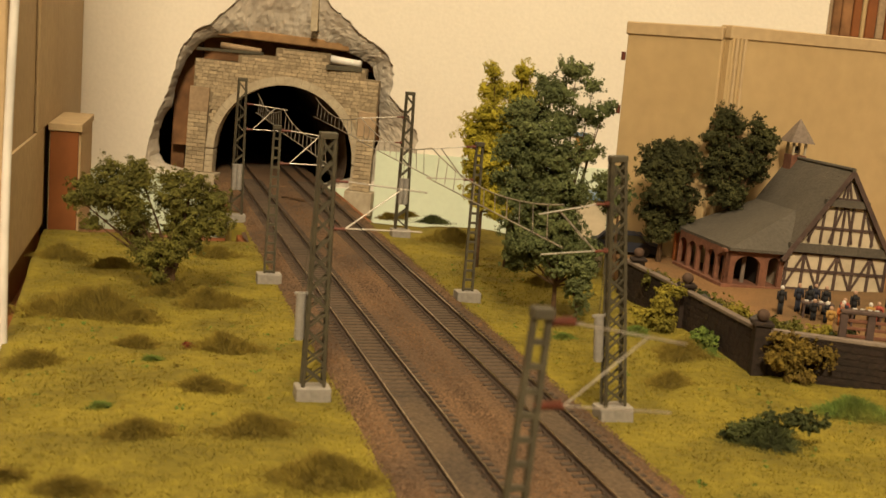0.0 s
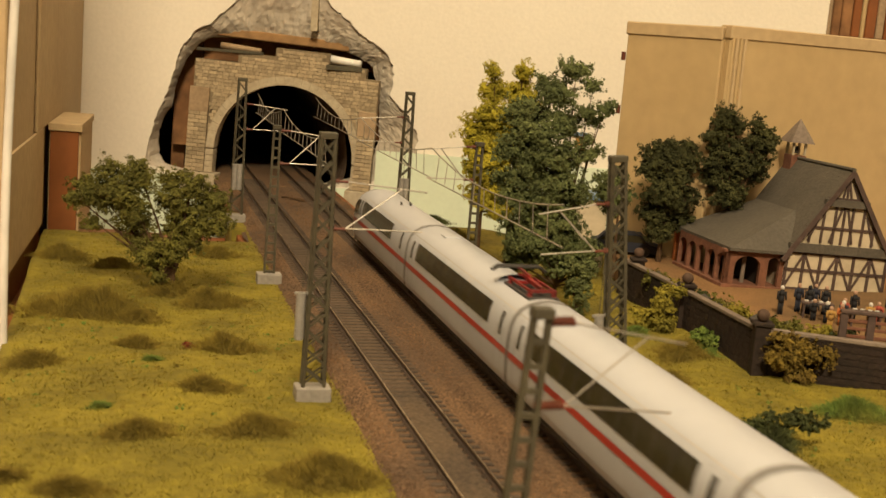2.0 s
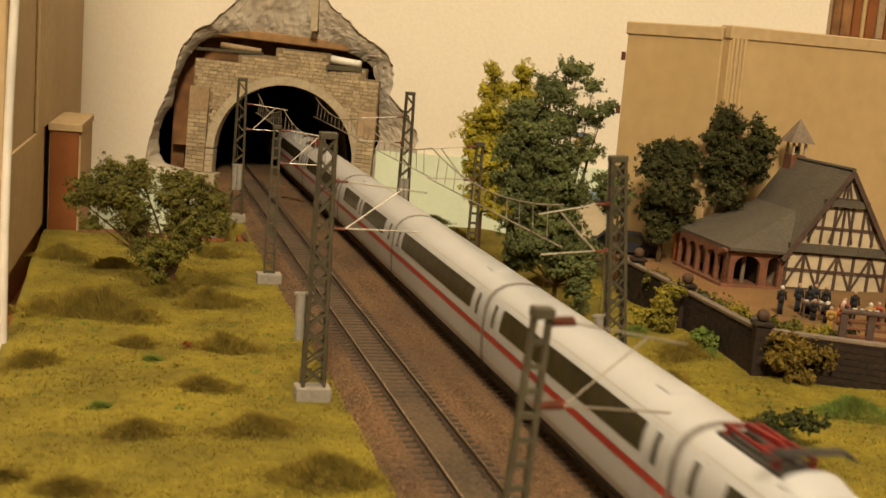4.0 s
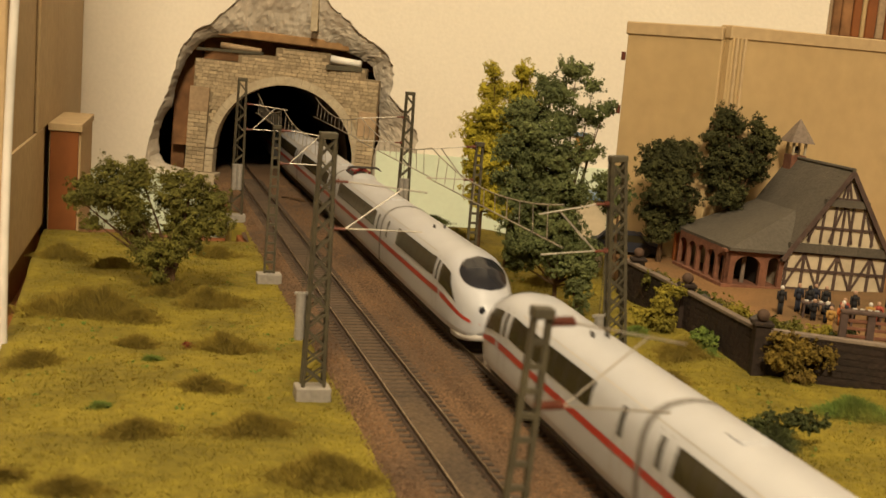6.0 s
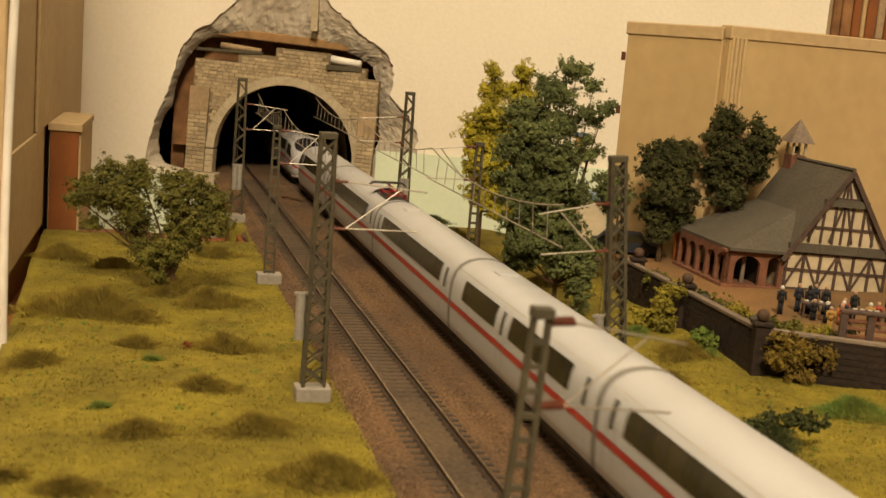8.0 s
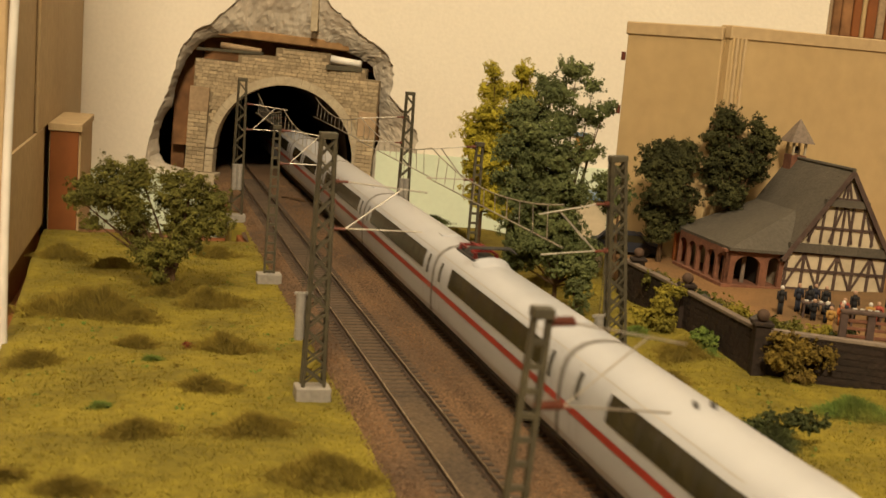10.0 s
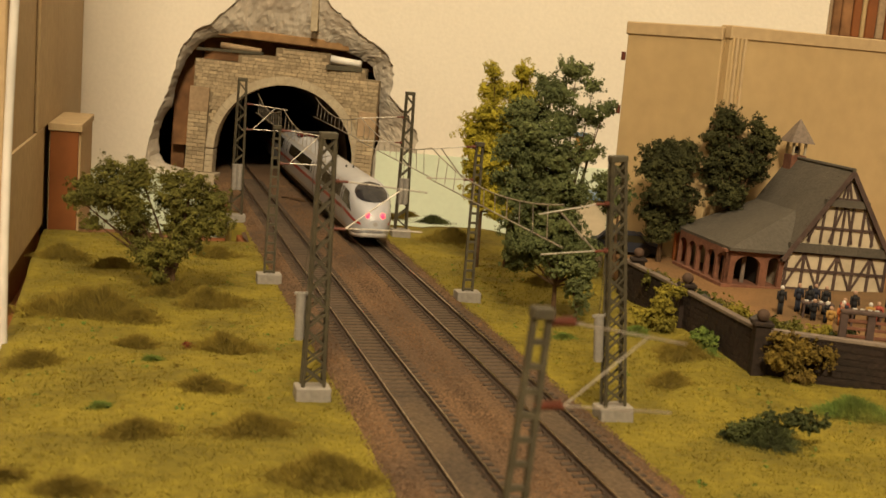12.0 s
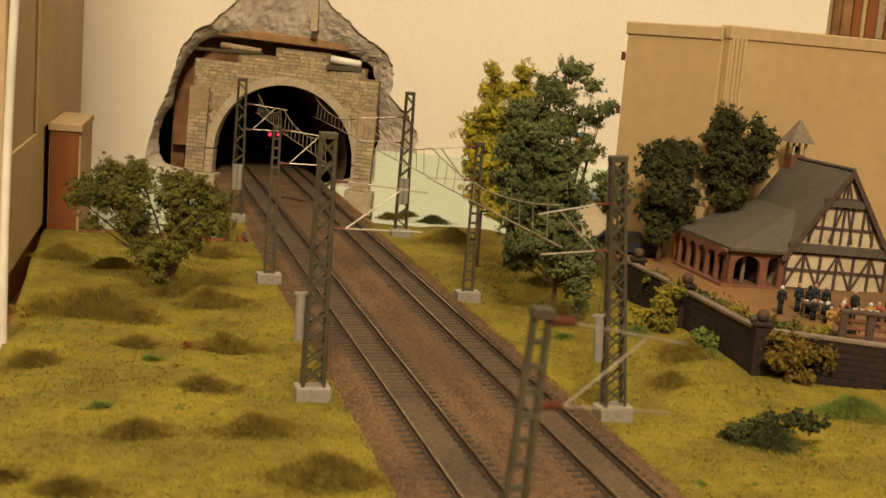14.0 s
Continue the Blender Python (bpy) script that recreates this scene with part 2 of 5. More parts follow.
def back_wall():
    """A plastered wall with a roughly broken hole, the broken masonry behind its edge."""
    angles = [-90 + 360 * i / 240 for i in range(240)]
    edge, deep, far = [], [], []
    for a in angles:
        r = broken_radius(HOLE_EDGE, a, 3.6, 1.0) + 1.2 * noise.noise((a * 1.3, 9, 1))
        c, s = math.cos(radians(a)), math.sin(radians(a))
        edge.append((HOLE_MID[0] + r * c, HOLE_MID[1] + r * s))
        d = min(broken_radius(HOLE_DEEP, a, 2.5, 5.0), r - 2)
        deep.append((HOLE_MID[0] + d * c, HOLE_MID[1] + d * s))
        k = min(1e9, *(lim for lim in ((-1600 - HOLE_MID[0]) / c if c < 0 else 1e9, (366 - HOLE_MID[0]) / c if c > 0 else 1e9, (1800 - HOLE_MID[1]) / s if s > 0 else 1e9, (-900 - HOLE_MID[1]) / s if s < 0 else 1e9)))
        far.append((HOLE_MID[0] + k * c, HOLE_MID[1] + k * s))
    bm = bmesh.new()
    rings = [[(x, WALL_Y, z) for x, z in far], [(x, WALL_Y, z) for x, z in edge], [(x, WALL_Y + 5, z) for x, z in edge]]
    skin(bm, rings, True, False)
    rings = [[(x, WALL_Y + 150, z) for x, z in far], [(x, WALL_Y, z) for x, z in far]]
    skin(bm, rings, True, False)
    wall = part("wall_north", bm, PLASTER, None, "cream painted plaster wall broken open round the tunnel", kind="structure")
    bm = bmesh.new()
    rings = []
    for i in range(17):
        f = i / 16
        ring = []
        for k, ((ex, ez), (dx, dz)) in enumerate(zip(edge, deep)):
            x, z = ex + (dx - ex) * f, ez + (dz - ez) * f
            j = (3.5 * noise.noise((x * 0.045, z * 0.045, 7)) + 2.2 * noise.noise((x * 0.16, z * 0.16, 2)) + 1.2 * noise.noise((x * 0.5, z * 0.5, 4))) * (1 if 0 < i < 16 else 0.3)
            ring.append((x, WALL_Y + 4 + 15 * f ** 1.6 + 0.8 * j, z))
        rings.append(ring)
    rings.append([(HOLE_MID[0] + 1.3 * (x - HOLE_MID[0]), WALL_Y + 90, HOLE_MID[1] + 1.3 * (z - HOLE_MID[1])) for x, z in deep])
    skin(bm, rings, True, False)
    part("broken_masonry", bm, RUBBLE, wall, "rough grey broken plaster and rubble")
    return wall


back_wall()


def slab(name, label, mat, x0, x1, y0, y1, z0, z1, bevel=0.0):
    return part(name, box(bmesh.new(), x0, x1, y0, y1, z0, z1, bevel), mat, None, label, kind="structure")


slab("wall_dado_1", "mint green painted lower wall", MINT, -76, 366, WALL_Y - 4, WALL_Y - 0.5, -900, 35)
slab("wall_dado_2", "mint green painted lower wall", MINT, -1600, -76.5, WALL_Y - 4, WALL_Y - 0.5, -900, -7)
slab("wall_east", "cream painted side wall", PLASTER, 1900, 2000, -3600, 2600, -900, 1800)
slab("wall_west", "cream painted side wall", PLASTER, -1700, -1600, -3600, 1420, -900, 1800)
slab("wall_south", "cream painted wall behind the camera", PLASTER, -1700, 2000, -3700, -3600, -900, 1800)
slab("wall_niche", "shaded wall at the back of the niche", PLASTER, 366.5, 2000, 1900, 2000, -900, 1800)
slab("floor", "brown wooden floor of the room", FLOOR_WOOD, -1700, 2000, -3700, 2000, -950, -900)
slab("ceiling", "white painted ceiling", CEILING, -1700, 2000, -3700, 2000, 1800, 1850)


def cavity():
    """The dark hollow behind the wall that the track runs into."""
    bm = bmesh.new()
    box(bm, -460, 40, 1421, 1431, 160, 420)
    for x0, x1, z0, z1 in ((-560, -550, -60, 420), (60, 70, -60, 420)):
        box(bm, x0, x1, 1421, 2300, z0, z1)
    box(bm, -560, 70, 1421, 2300, 420, 430)
    box(bm, -560, 70, 2300, 2310, -60, 430)
    box(bm, -560, 70, 1421, 2300, -60, -50)
    return part("tunnel_hollow", bm, HOLLOW_BROWN, None, "brown-grey hollow behind the broken wall", kind="structure")


cavity()


# ---- tunnel portal ----
PORTAL = mpose(-171, 1258, -3, 0, 1.8, -5)
ARCH_R, SPRING = 72.5, 25.5


def portal_top(x):
    return 114 if x < -54 else 124 if x < -16 else 133 if x < 39 else 122 if x < 77 else 112


def portal():
    t = thing("tunnel_portal", "model tunnel portal of pale sandstone blocks with a round arch", "tunnel portal", m=PORTAL)
    bm = bmesh.new()
    half = 98
    steps = [(-half, 114), (-54, 114), (-54, 124), (-16, 124), (-16, 133), (39, 133), (39, 122), (77, 122), (77, 112), (91, 112)]
    arch = [(ARCH_R * math.cos(radians(a)), SPRING + ARCH_R * math.sin(radians(a))) for a in range(0, 181, 6)]
    outline = [(-half, 0)] + steps + [(91, 0), (ARCH_R, 0)] + arch + [(-ARCH_R, 0)]
    prism(bm, outline, 0, 12)
    part("wall", bm, MORTAR, t, "dark mortar joints")
    # the arch ring
    n = 27
    for i in range(n):
        a0, a1 = 180 * i / n + 0.09, 180 * (i + 1) / n - 0.09
        bm = bmesh.new()
        ring = [(r * math.cos(radians(a)), SPRING + r * math.sin(radians(a))) for r, a in ((ARCH_R - 1, a0), (ARCH_R - 1, (a0 + a1) / 2), (ARCH_R - 1, a1), (ARCH_R + 7.5, a1), (ARCH_R + 7.5, (a0 + a1) / 2), (ARCH_R + 7.5, a0))]
        prism(bm, ring, -2.2, 11)
        part("voussoir", bm, VOUSSOIR, t)
    for sgn in (-1, 1):
        bm = bmesh.new()
        xs = sorted((sgn * (ARCH_R - 1), sgn * (ARCH_R + 7.5)))
        for k in range(4):
            box(bm, xs[0], xs[1], -2.2, 11, 0.2 + k * 6, 5.8 + k * 6, 0.3)
        part("arch_foot", bm, VOUSSOIR, t)
    # pilasters with a bare patch
    for x0, x1, z1, name in ((-99, -80, 86, "pilaster"), (75, 92, 80, "pilaster")):
        bm = bmesh.new()
        box(bm, x0, x1, -5, 0, 0, z1, 0.4)
        pil = part(name, bm, MORTAR, t)
        z = 0.3
        k = 0
        while z < z1 - 26:
            cut = x0 + (0.35 if k % 2 else 0.6) * (x1 - x0)
            for a, b in ((x0 - 0.3, cut - 0.25), (cut + 0.25, x1 + 0.3)):
                part("block", box(bmesh.new(), a, b, -5.8 - 0.5 * rnd.random(), -4.8, z, z + 3.6, 0.25), STONE, pil)
            z += 4.1
            k += 1
        part("cap", box(bmesh.new(), x0 - 0.6, x1 + 0.6, -6.2, -4.9, z1 - 25, z1, 0.4), BARE, pil, "bare brown card cap")
    # coursed blocks
    z, row, count = 0.4, 0, 0
    verts, faces = [], []
    while z < 132:
        x = -98 + rnd.uniform(0, 4)
        while x < 90:
            w = rnd.uniform(5.0, 9.0)
            x1 = min(x + w, 91)
            mid = (x + x1) / 2
            top = min(portal_top(x + 0.1), portal_top(x1 - 0.1))
            near = min(math.hypot(q, max(zz - SPRING, 0)) for q in (x, mid, x1) for zz in (z, z + 3.4))
            if z + 3.4 <= top and near > ARCH_R + 3.0 and not (mid < -79 and z < 84) and not (mid > 75 and z < 78) and x1 - x > 2:
                d = 0.5 + 0.6 * rnd.random()
                if count < 260 and z > 92:
                    part("block", box(bmesh.new(), x, x1 - 0.5, -d, 0.3, z, z + 3.15, 0.2), STONE, t)
                    count += 1
                else:
                    b = len(verts)
                    verts += [(p, q, r) for q in (-d, 0.3) for p, r in ((x, z), (x1 - 0.5, z), (x1 - 0.5, z + 3.15), (x, z + 3.15))]
                    faces += [(b, b + 1, b + 2, b + 3), (b, b + 4, b + 5, b + 1), (b + 1, b + 5, b + 6, b + 2), (b + 2, b + 6, b + 7, b + 3), (b + 3, b + 7, b + 4, b)]
            x = x1
        z += 3.55
        row += 1
    raw("masonry", verts, faces, STONE_REST, t, "small sandstone blocks in even courses", kind="stuff")
    for x0, x1 in ((-102, -66), (68, 96)):
        part("plinth", box(bmesh.new(), x0, x1, -9, 11.5, -24, -0.3, 0.6), COPING_PALE, t, "pale plaster plinth")
    # lining behind the arch
    bm = bmesh.new()
    rings = []
    for y in (12, 30):
        rings.append([((ARCH_R + 3) * math.cos(radians(a)), y, SPRING + (ARCH_R + 3) * math.sin(radians(a))) for a in range(0, 181, 9)])
    skin(bm, rings, False, False)
    part("lining", bm, HOLLOW_BROWN, t)


portal()


def tunnel_tube():
    bm = bmesh.new()
    rings = []
    for s in range(1330, 2200, 60):
        ring = []
        for a in range(-20, 201, 10):
            r = 78 + 3 * noise.noise((a * 0.05, s * 0.01, 3))
            ring.append(on_line(s, -27 + r * math.cos(radians(a)), 20 + r * math.sin(radians(a))))
        rings.append(ring)
    skin(bm, rings, False, False)
    return part("tunnel_lining", bm, HOLLOW_BROWN, None, "dark curved tunnel lining", kind="structure")


tunnel_tube()


def debris():
    t = part("lintel_plank", box(bmesh.new(), -285, -118, 1284, 1296, 131, 140, 1, m=Matrix.Identity(4)), LINTEL, None, "")
    t.rotation_euler = (0, radians(2.5), 0)
    t.location.z -= 0.004
    tagged(t, "brown timber plank wedged across the broken hole", "plank")
    bm = bmesh.new()
    rod(bm, (-129, 1262, 123.5), (-97, 1257, 121), 4.2, 3.6, 10)
    for v in bm.verts:
        v.co += Vector((0, 0, 0.8 * noise.noise(v.co * 0.2)))
    tagged(part("plaster_lump", bm, WHITE_PLASTIC, None, "", True), "white lump of foam on the portal step", "foam lump")
    bm = bmesh.new()
    box(bm, -131, -95, 1250, 1253, 113, 118, 0.3)
    tagged(part("metal_strip", bm, STEEL), "dark grey strip lying along the portal step", "strip")
    bm = bmesh.new()
    rod(bm, (-240, 1268, 128.5), (-199, 1266, 126), 3.4, 2.4, 10)
    tagged(part("foam_lump", bm, BARE, None, "", True), "brownish lump of filler behind the portal", "foam lump")
    bm = bmesh.new()
    box(bm, -263, -196, 1260, 1264, 122, 125, 0.3)
    tagged(part("metal_strip", bm, STEEL), "dark grey strip lying across the portal top", "strip")
    bm = bmesh.new()
    ball(bm, (-205, 1420, 112), 9, 2)
    tagged(part("bulb", bm, WHITE_PLASTIC, None, "", True), "round white bulb inside the tunnel mouth", "bulb")
    bm = bmesh.new()
    skin(bm, [[(x + 0.9 * noise.noise((x, z * 0.2, 1)), y, z) for x, y in ((-151, 1283), (-151, 1267), (-144, 1266), (-144, 1283))] for z in range(150, 194, 4)])
    tagged(part("filler_strip", bm, VOUSSOIR), "whitish strip of filler up the broken plaster", "filler strip")
    for x, z, h in ((-300, -10, 90), (-278, -10, 130)):
        bm = bmesh.new()
        box(bm, x, x + 14, 1330, 1336, z, z + h, 0.5)
        tagged(part("timber_batten", bm, DARK_WOOD), "brown timber batten behind the broken wall", "batten")


debris()


def backing_boards():
    # right and top boards are added to catch light in the black voids
    for x0, x1, z0, z1 in ((-296, -268, 20, 142), (-84, -40, 40, 140), (-267, -85, 112, 143)):
        tagged(part("backing_board", box(bmesh.new(), x0, x1, 1314, 1322, z0, z1, 0.6), DARK_WOOD), "dark brown rough board behind the tunnel portal", "board", "backing boards")


backing_boards()


# ---- ground ----
def grass_height(x, y):
    s = (184.3 - x) * SIN + y * COS
    u = (x - 184.3) * COS + y * SIN
    off = max(u - 24, -SPACING - 30 - u, 0)
    lift = min(off / 60, 1.0)
    h = -5.2 + lift * (5.0 * noise.noise((x * 0.012, y * 0.012, 0.3)) + 2.0 * noise.noise((x * 0.04, y * 0.04, 1.7)))
    return h + 0.5 * noise.noise((x * 0.15, y * 0.15, 4)) * min(1, off / 8)


def left_edge(y):
    return -214.7 - (y - 610) * 0.2724


def ground():
    bm = bmesh.new()
    ys = [100 + 12 * i for i in range(79)]
    rows = []
    for y in ys:
        x0 = left_edge(y)
        x1 = 760
        xs = [x0 + (x1 - x0) * (i / 90) ** 1.25 for i in range(91)]
        rows.append([bm.verts.new((x, y, grass_height(x, y))) for x in xs])
    for y, r0, r1 in zip(ys, rows, rows[1:]):
        for i in range(90):
            mid = (r0[i].co + r0[i + 1].co + r1[i].co) / 3
            u = (mid.x - 184.3) * COS + mid.y * SIN
            if (mid.y > 892 and u < -SPACING - 36) or (mid.y > 1046 + 0.2 * (mid.x) and u > 36 and mid.x < 160):
                continue
            bm.faces.new((r0[i], r0[i + 1], r1[i + 1], r1[i]))
    # the edge drops to the table top
    rim = [e for e in bm.edges if e.is_boundary]
    out = bmesh.ops.extrude_edge_only(bm, edges=rim)["geom"]
    for v in out:
        if isinstance(v, bmesh.types.BMVert):
            v.co.z = -30
    return part("ground", bm, GRASS_SOIL, None, "yellow-green flocked grass of a model railway", True, "structure")


ground()


def layout_table():
    t = thing("layout_table", "brown wooden table that carries the model landscape", "table")
    part("tabletop", box(bmesh.new(), -420, 800, 90, 1050, -60, -31, 1), RED_WOOD, t)
    for x in (-380, 740):
        for y in (130, 1000):
            part("leg", box(bmesh.new(), x, x + 40, y, y + 40, -900, -60.5, 1), RED_WOOD, t)


layout_table()


def line_board():
    t = thing("track_board", "long plain board that carries the two tracks", "shelf", m=line_pose(0))
    part("board", box(bmesh.new(), -SPACING - 36, 34, -3140, 1290, -26, -8.5, 1), RED_WOOD, t)
    for y in (-3000, -2000, -1000):
        part("bracket", box(bmesh.new(), -SPACING, 0, y, y + 40, -900, -26.5, 1), RED_WOOD, t)


line_board()


def ballast():
    bm = bmesh.new()
    rings = []
    for i in range(390):
        s = -3120 + 12.8 * i
        ring = []
        for u, z in ((-SPACING - 32, -6.5), (-SPACING - 27, -5.0), (-SPACING - 15, -3.1), (-SPACING - 8, -3.15), (-SPACING + 8, -3.15), (-SPACING + 16, -3.2), (-SPACING + 27, -4.3), (-16, -3.2), (-8, -3.15), (8, -3.15), (15, -3.2), (22, -4.8), (27, -6.5)):
            j = noise.noise((s * 0.05, u * 0.1, 2))
            ring.append(on_line(s, u + (2.6 * j if u > 20 or u < -SPACING - 20 else 0), z + 0.35 * j))
        rings.append(ring)
    skin(bm, rings, False, False)
    return part("ballast_bed", bm, BALLAST, None, "rusty brown ballast under two tracks", True, "structure")


ballast()


def bed_infill(u0, seed):
    """Dusty fill between and beside the rails, deep enough to bury the sleepers here and there."""
    bm = bmesh.new()
    rings = []
    for i in range(300):
        s = 322 + 3.3 * i
        ring = []
        for u in (-7.2, -5, -2.5, 0, 2.5, 5, 7.2):
            bury = min(1.0, max(0.0, (570 + 70 * noise.noise((s * 0.01, u * 0.05, seed)) - s) / 60))
            z = -2.90 + 0.52 * bury + 0.16 * noise.noise((s * 0.06, u * 0.2, seed)) + 0.08 * noise.noise((s * 0.3, u * 0.6, seed))
            ring.append(on_line(s, u0 + u, z if abs(u) < 7 else -3.4))
        rings.append(ring)
    skin(bm, rings, False, False)
    return part("ballast_infill", bm, BED_DUST, None, "dusty grey-brown ballast between the rails", True, "structure")


bed_infill(0.0, 3.0)
bed_infill(-SPACING, 8.0)


def scatter_grains():
    """Loose ballast grains."""
    r = np.random.RandomState(5)
    verts, faces = [], []
    for k in range(42000):
        s = 330 + 950 * r.rand() ** 1.6
        u = -SPACING - 31 + (SPACING + 57) * r.rand() + (r.normal() * 3 if k % 4 == 0 else 0)
        near = min(abs(u), abs(u + SPACING))
        if near < 15 and r.rand() < 0.75:
            continue
        p = on_line(s, u, 0)
        edge = max(0, u - 20, -SPACING - 24 - u)
        size = 0.28 + 0.42 * r.rand()
        z = -3.1 - 0.3 * edge - (0.5 if 17 < near else 0)
        b = len(verts)
        a = r.rand() * 6.28
        for q in range(3):
            verts.append((p.x + size * math.cos(a + 2.1 * q), p.y + size * math.sin(a + 2.1 * q), z - 0.2))
        verts.append((p.x + 0.2 * size, p.y, z + size * 0.8))
        faces += [(b, b + 1, b + 3), (b + 1, b + 2, b + 3), (b + 2, b, b + 3)]
    raw("ballast_grains", verts, faces, GRAIN, None, "fine brown ballast grains", "stuff")


scatter_grains()


def tracks():
    for u0 in (0.0, -SPACING):
        t = thing("railway_track", "straight model railway track with dark sleepers and worn rails", "track", "tracks", line_pose(0, u0))
        for sgn in (-1, 1):
            x = sgn * 8.25
            bm = bmesh.new()
            prism(bm, [(x - 1.1, -2.6), (x + 1.1, -2.6), (x + 1.1, -2.2), (x + 0.25, -1.9), (x + 0.25, -0.7), (x - 0.25, -0.7), (x - 0.25, -1.9), (x - 1.1, -2.2)], -3130, 2150)
            rail = part("rail", bm, RAIL, t)
            bm = bmesh.new()
            box(bm, x - 0.34, x + 0.34, -3130, 2150, -0.7, 0.0, 0.12)
            part("rail_head", bm, RAIL_TOP, rail, "bright worn rail head")
        bm = bmesh.new()
        box(bm, -14.5, 14.5, -1.4, 1.4, -4.4, -2.62, 0.2)
        for sgn in (-1, 1):
            for dx in (-1.7, 1.7):
                box(bm, sgn * 8.25 + dx - 0.5, sgn * 8.25 + dx + 0.5, -0.7, 0.7, -2.7, -2.0)
        first = part("sleeper", bm, SLEEPER, t)
        first.location.y = 0.322
        for k in range(1, 150):
            o = new("sleeper", first.data)
            o.parent = t
            o.location = (rnd.uniform(-0.0002, 0.0002), 0.322 + 0.0066 * k, 0)
            o.rotation_euler.z = radians(rnd.uniform(-0.5, 0.5))


tracks()

bm = bmesh.new()
tube(bm, [(-152, 1134, -3.0), (-148, 1130, -2.0), (-140, 1124, -1.6), (-132, 1116, -2.2), (-127, 1117, -3.0)], 0.8, 6)
tube(bm, [(-140, 1124, -1.6), (-135, 1125, -1.6), (-129, 1124, -2.6)], 0.5, 6)
tagged(part("twig", bm, BARK, None, "", True), "dark little twig lying on the ballast", "twig")

# ---- masts and wires ----
CONTACT, CARRIER = 69.0, 87.0


def mast(s, u, tall, group, tension, arm_to, lean=0.0):
    """A lattice mast on its concrete foot, s along the line and u beside it, with its bracket reaching to arm_to."""
    h = 109 if tall else 92
    t = thing("catenary_mast", "grey-green lattice catenary mast with a tension weight" if tension else "slim grey-green ladder catenary mast on a concrete foot", "mast", group, line_pose(s, u, -1.0) @ pose(0, 0, 0, 0, lean, 0))
    part("foot", box(bmesh.new(), -7.5, 7.5, -5.5, 5.5, -8, 1.8, 0.4), CONCRETE, t, "grey concrete foot")
    w0, w1 = (4.5, 2.9) if tension else (2.9, 1.8)
    d0, d1 = (2.6, 1.8) if tension else (1.5, 1.2)
    for sx in (-1, 1):
        for sy in ((-1, 1) if tension else (0,)):
            bm = bmesh.new()
            bar(bm, (sx * w0, sy * d0, 1.5), (sx * w1, sy * d1, h), 1.25 if tension else 1.9, 1.25)
            part("leg", bm, STEEL, t)
    n = 13 if tension else 15
    for k in range(n):
        f0, f1 = (k + 0.15) / n, (k + 1.0) / n
        z0, z1 = 2 + (h - 4) * f0, 2 + (h - 4) * f1
        x0, x1 = w0 + (w1 - w0) * f0, w0 + (w1 - w0) * f1
        y0 = d0 + (d1 - d0) * f0
        if tension:
            sg = 1 if k % 2 else -1
            for sy in (-1, 1):
                part("brace", bar(bmesh.new(), (-sg * x0, sy * y0, z0), (sg * x1, sy * y0, z1), 0.45, 1.0), STEEL, t)
                if s < 700:
                    part("brace", bar(bmesh.new(), (sg * x0, sy * (y0 - 0.5), z0), (-sg * x1, sy * (y0 - 0.5), z1), 0.35, 0.7), STEEL, t)
            for sx in (-1, 1):
                part("brace", bar(bmesh.new(), (sx * x0, -sg * y0, z0), (sx * x1, sg * y0, z1), 0.45, 0.8), STEEL, t)
        else:
            part("brace", bar(bmesh.new(), (-x0, 0, z0), (x0, 0, z0), 1.5, 1.3), STEEL, t)
    part("cap", box(bmesh.new(), -w1 - 0.8, w1 + 0.8, -d1 - 0.8, d1 + 0.8, h - 1.5, h + 1.2, 0.3), STEEL, t)
    side = 1 if arm_to > 0 else -1
    reach = arm_to
    x0 = side * w1 + side * 0.5
    # insulators, tube, strut and steady arm
    for z in (CONTACT + 1.0, CARRIER + 3.0):
        bm = bmesh.new()
        for k in range(5 if s < 400 else 2):
            rod(bm, (x0 + side * (0.5 + k * 1.1), 0, z + 0.1 * k), (x0 + side * (1.0 + k * 1.1), 0, z + 0.1 * k), 1.25, 1.25, 10)
        rod(bm, (x0 - side * 1.0, 0, z), (x0 + side * 6.2, 0, z), 0.6, 0.6, 8)
        part("insulator", bm, INSULATOR, t, "brown ribbed insulator")
    bm = bmesh.new()
    rod(bm, (x0 + side * 6, 0, CARRIER + 3), (reach + side * 3, 0, CARRIER), 0.26 if s < 400 else 0.34)
    part("top_tube", bm, WIRE, t)
    bm = bmesh.new()
    rod(bm, (x0 + side * 6, 0, CONTACT + 1), (x0 + (reach - x0) * 0.78, 0, CARRIER + 0.8), 0.24 if s < 400 else 0.34)
    part("strut", bm, WIRE, t)
    bm = bmesh.new()
    rod(bm, (x0 + side * 6, 0, CONTACT + 1.2), (reach + side * 2, 0, CONTACT + 1.0), 0.26 if s < 400 else 0.34)
    part("steady_arm", bm, WIRE, t)
    if tension:
        bm = bmesh.new()
        wx, wy = (-6.2, 0.0) if s < 700 else (-1.0, -5.0)
        for dx in ((-1.0,) if s < 700 else (-1.9, 1.9)):
            rod(bm, (dx + wx, wy, 22), (dx + wx, wy, 42), 1.9, 1.9, 10)
        weight = part("tension_weight", bm, WEIGHT, t, "grey stacked tension weight")
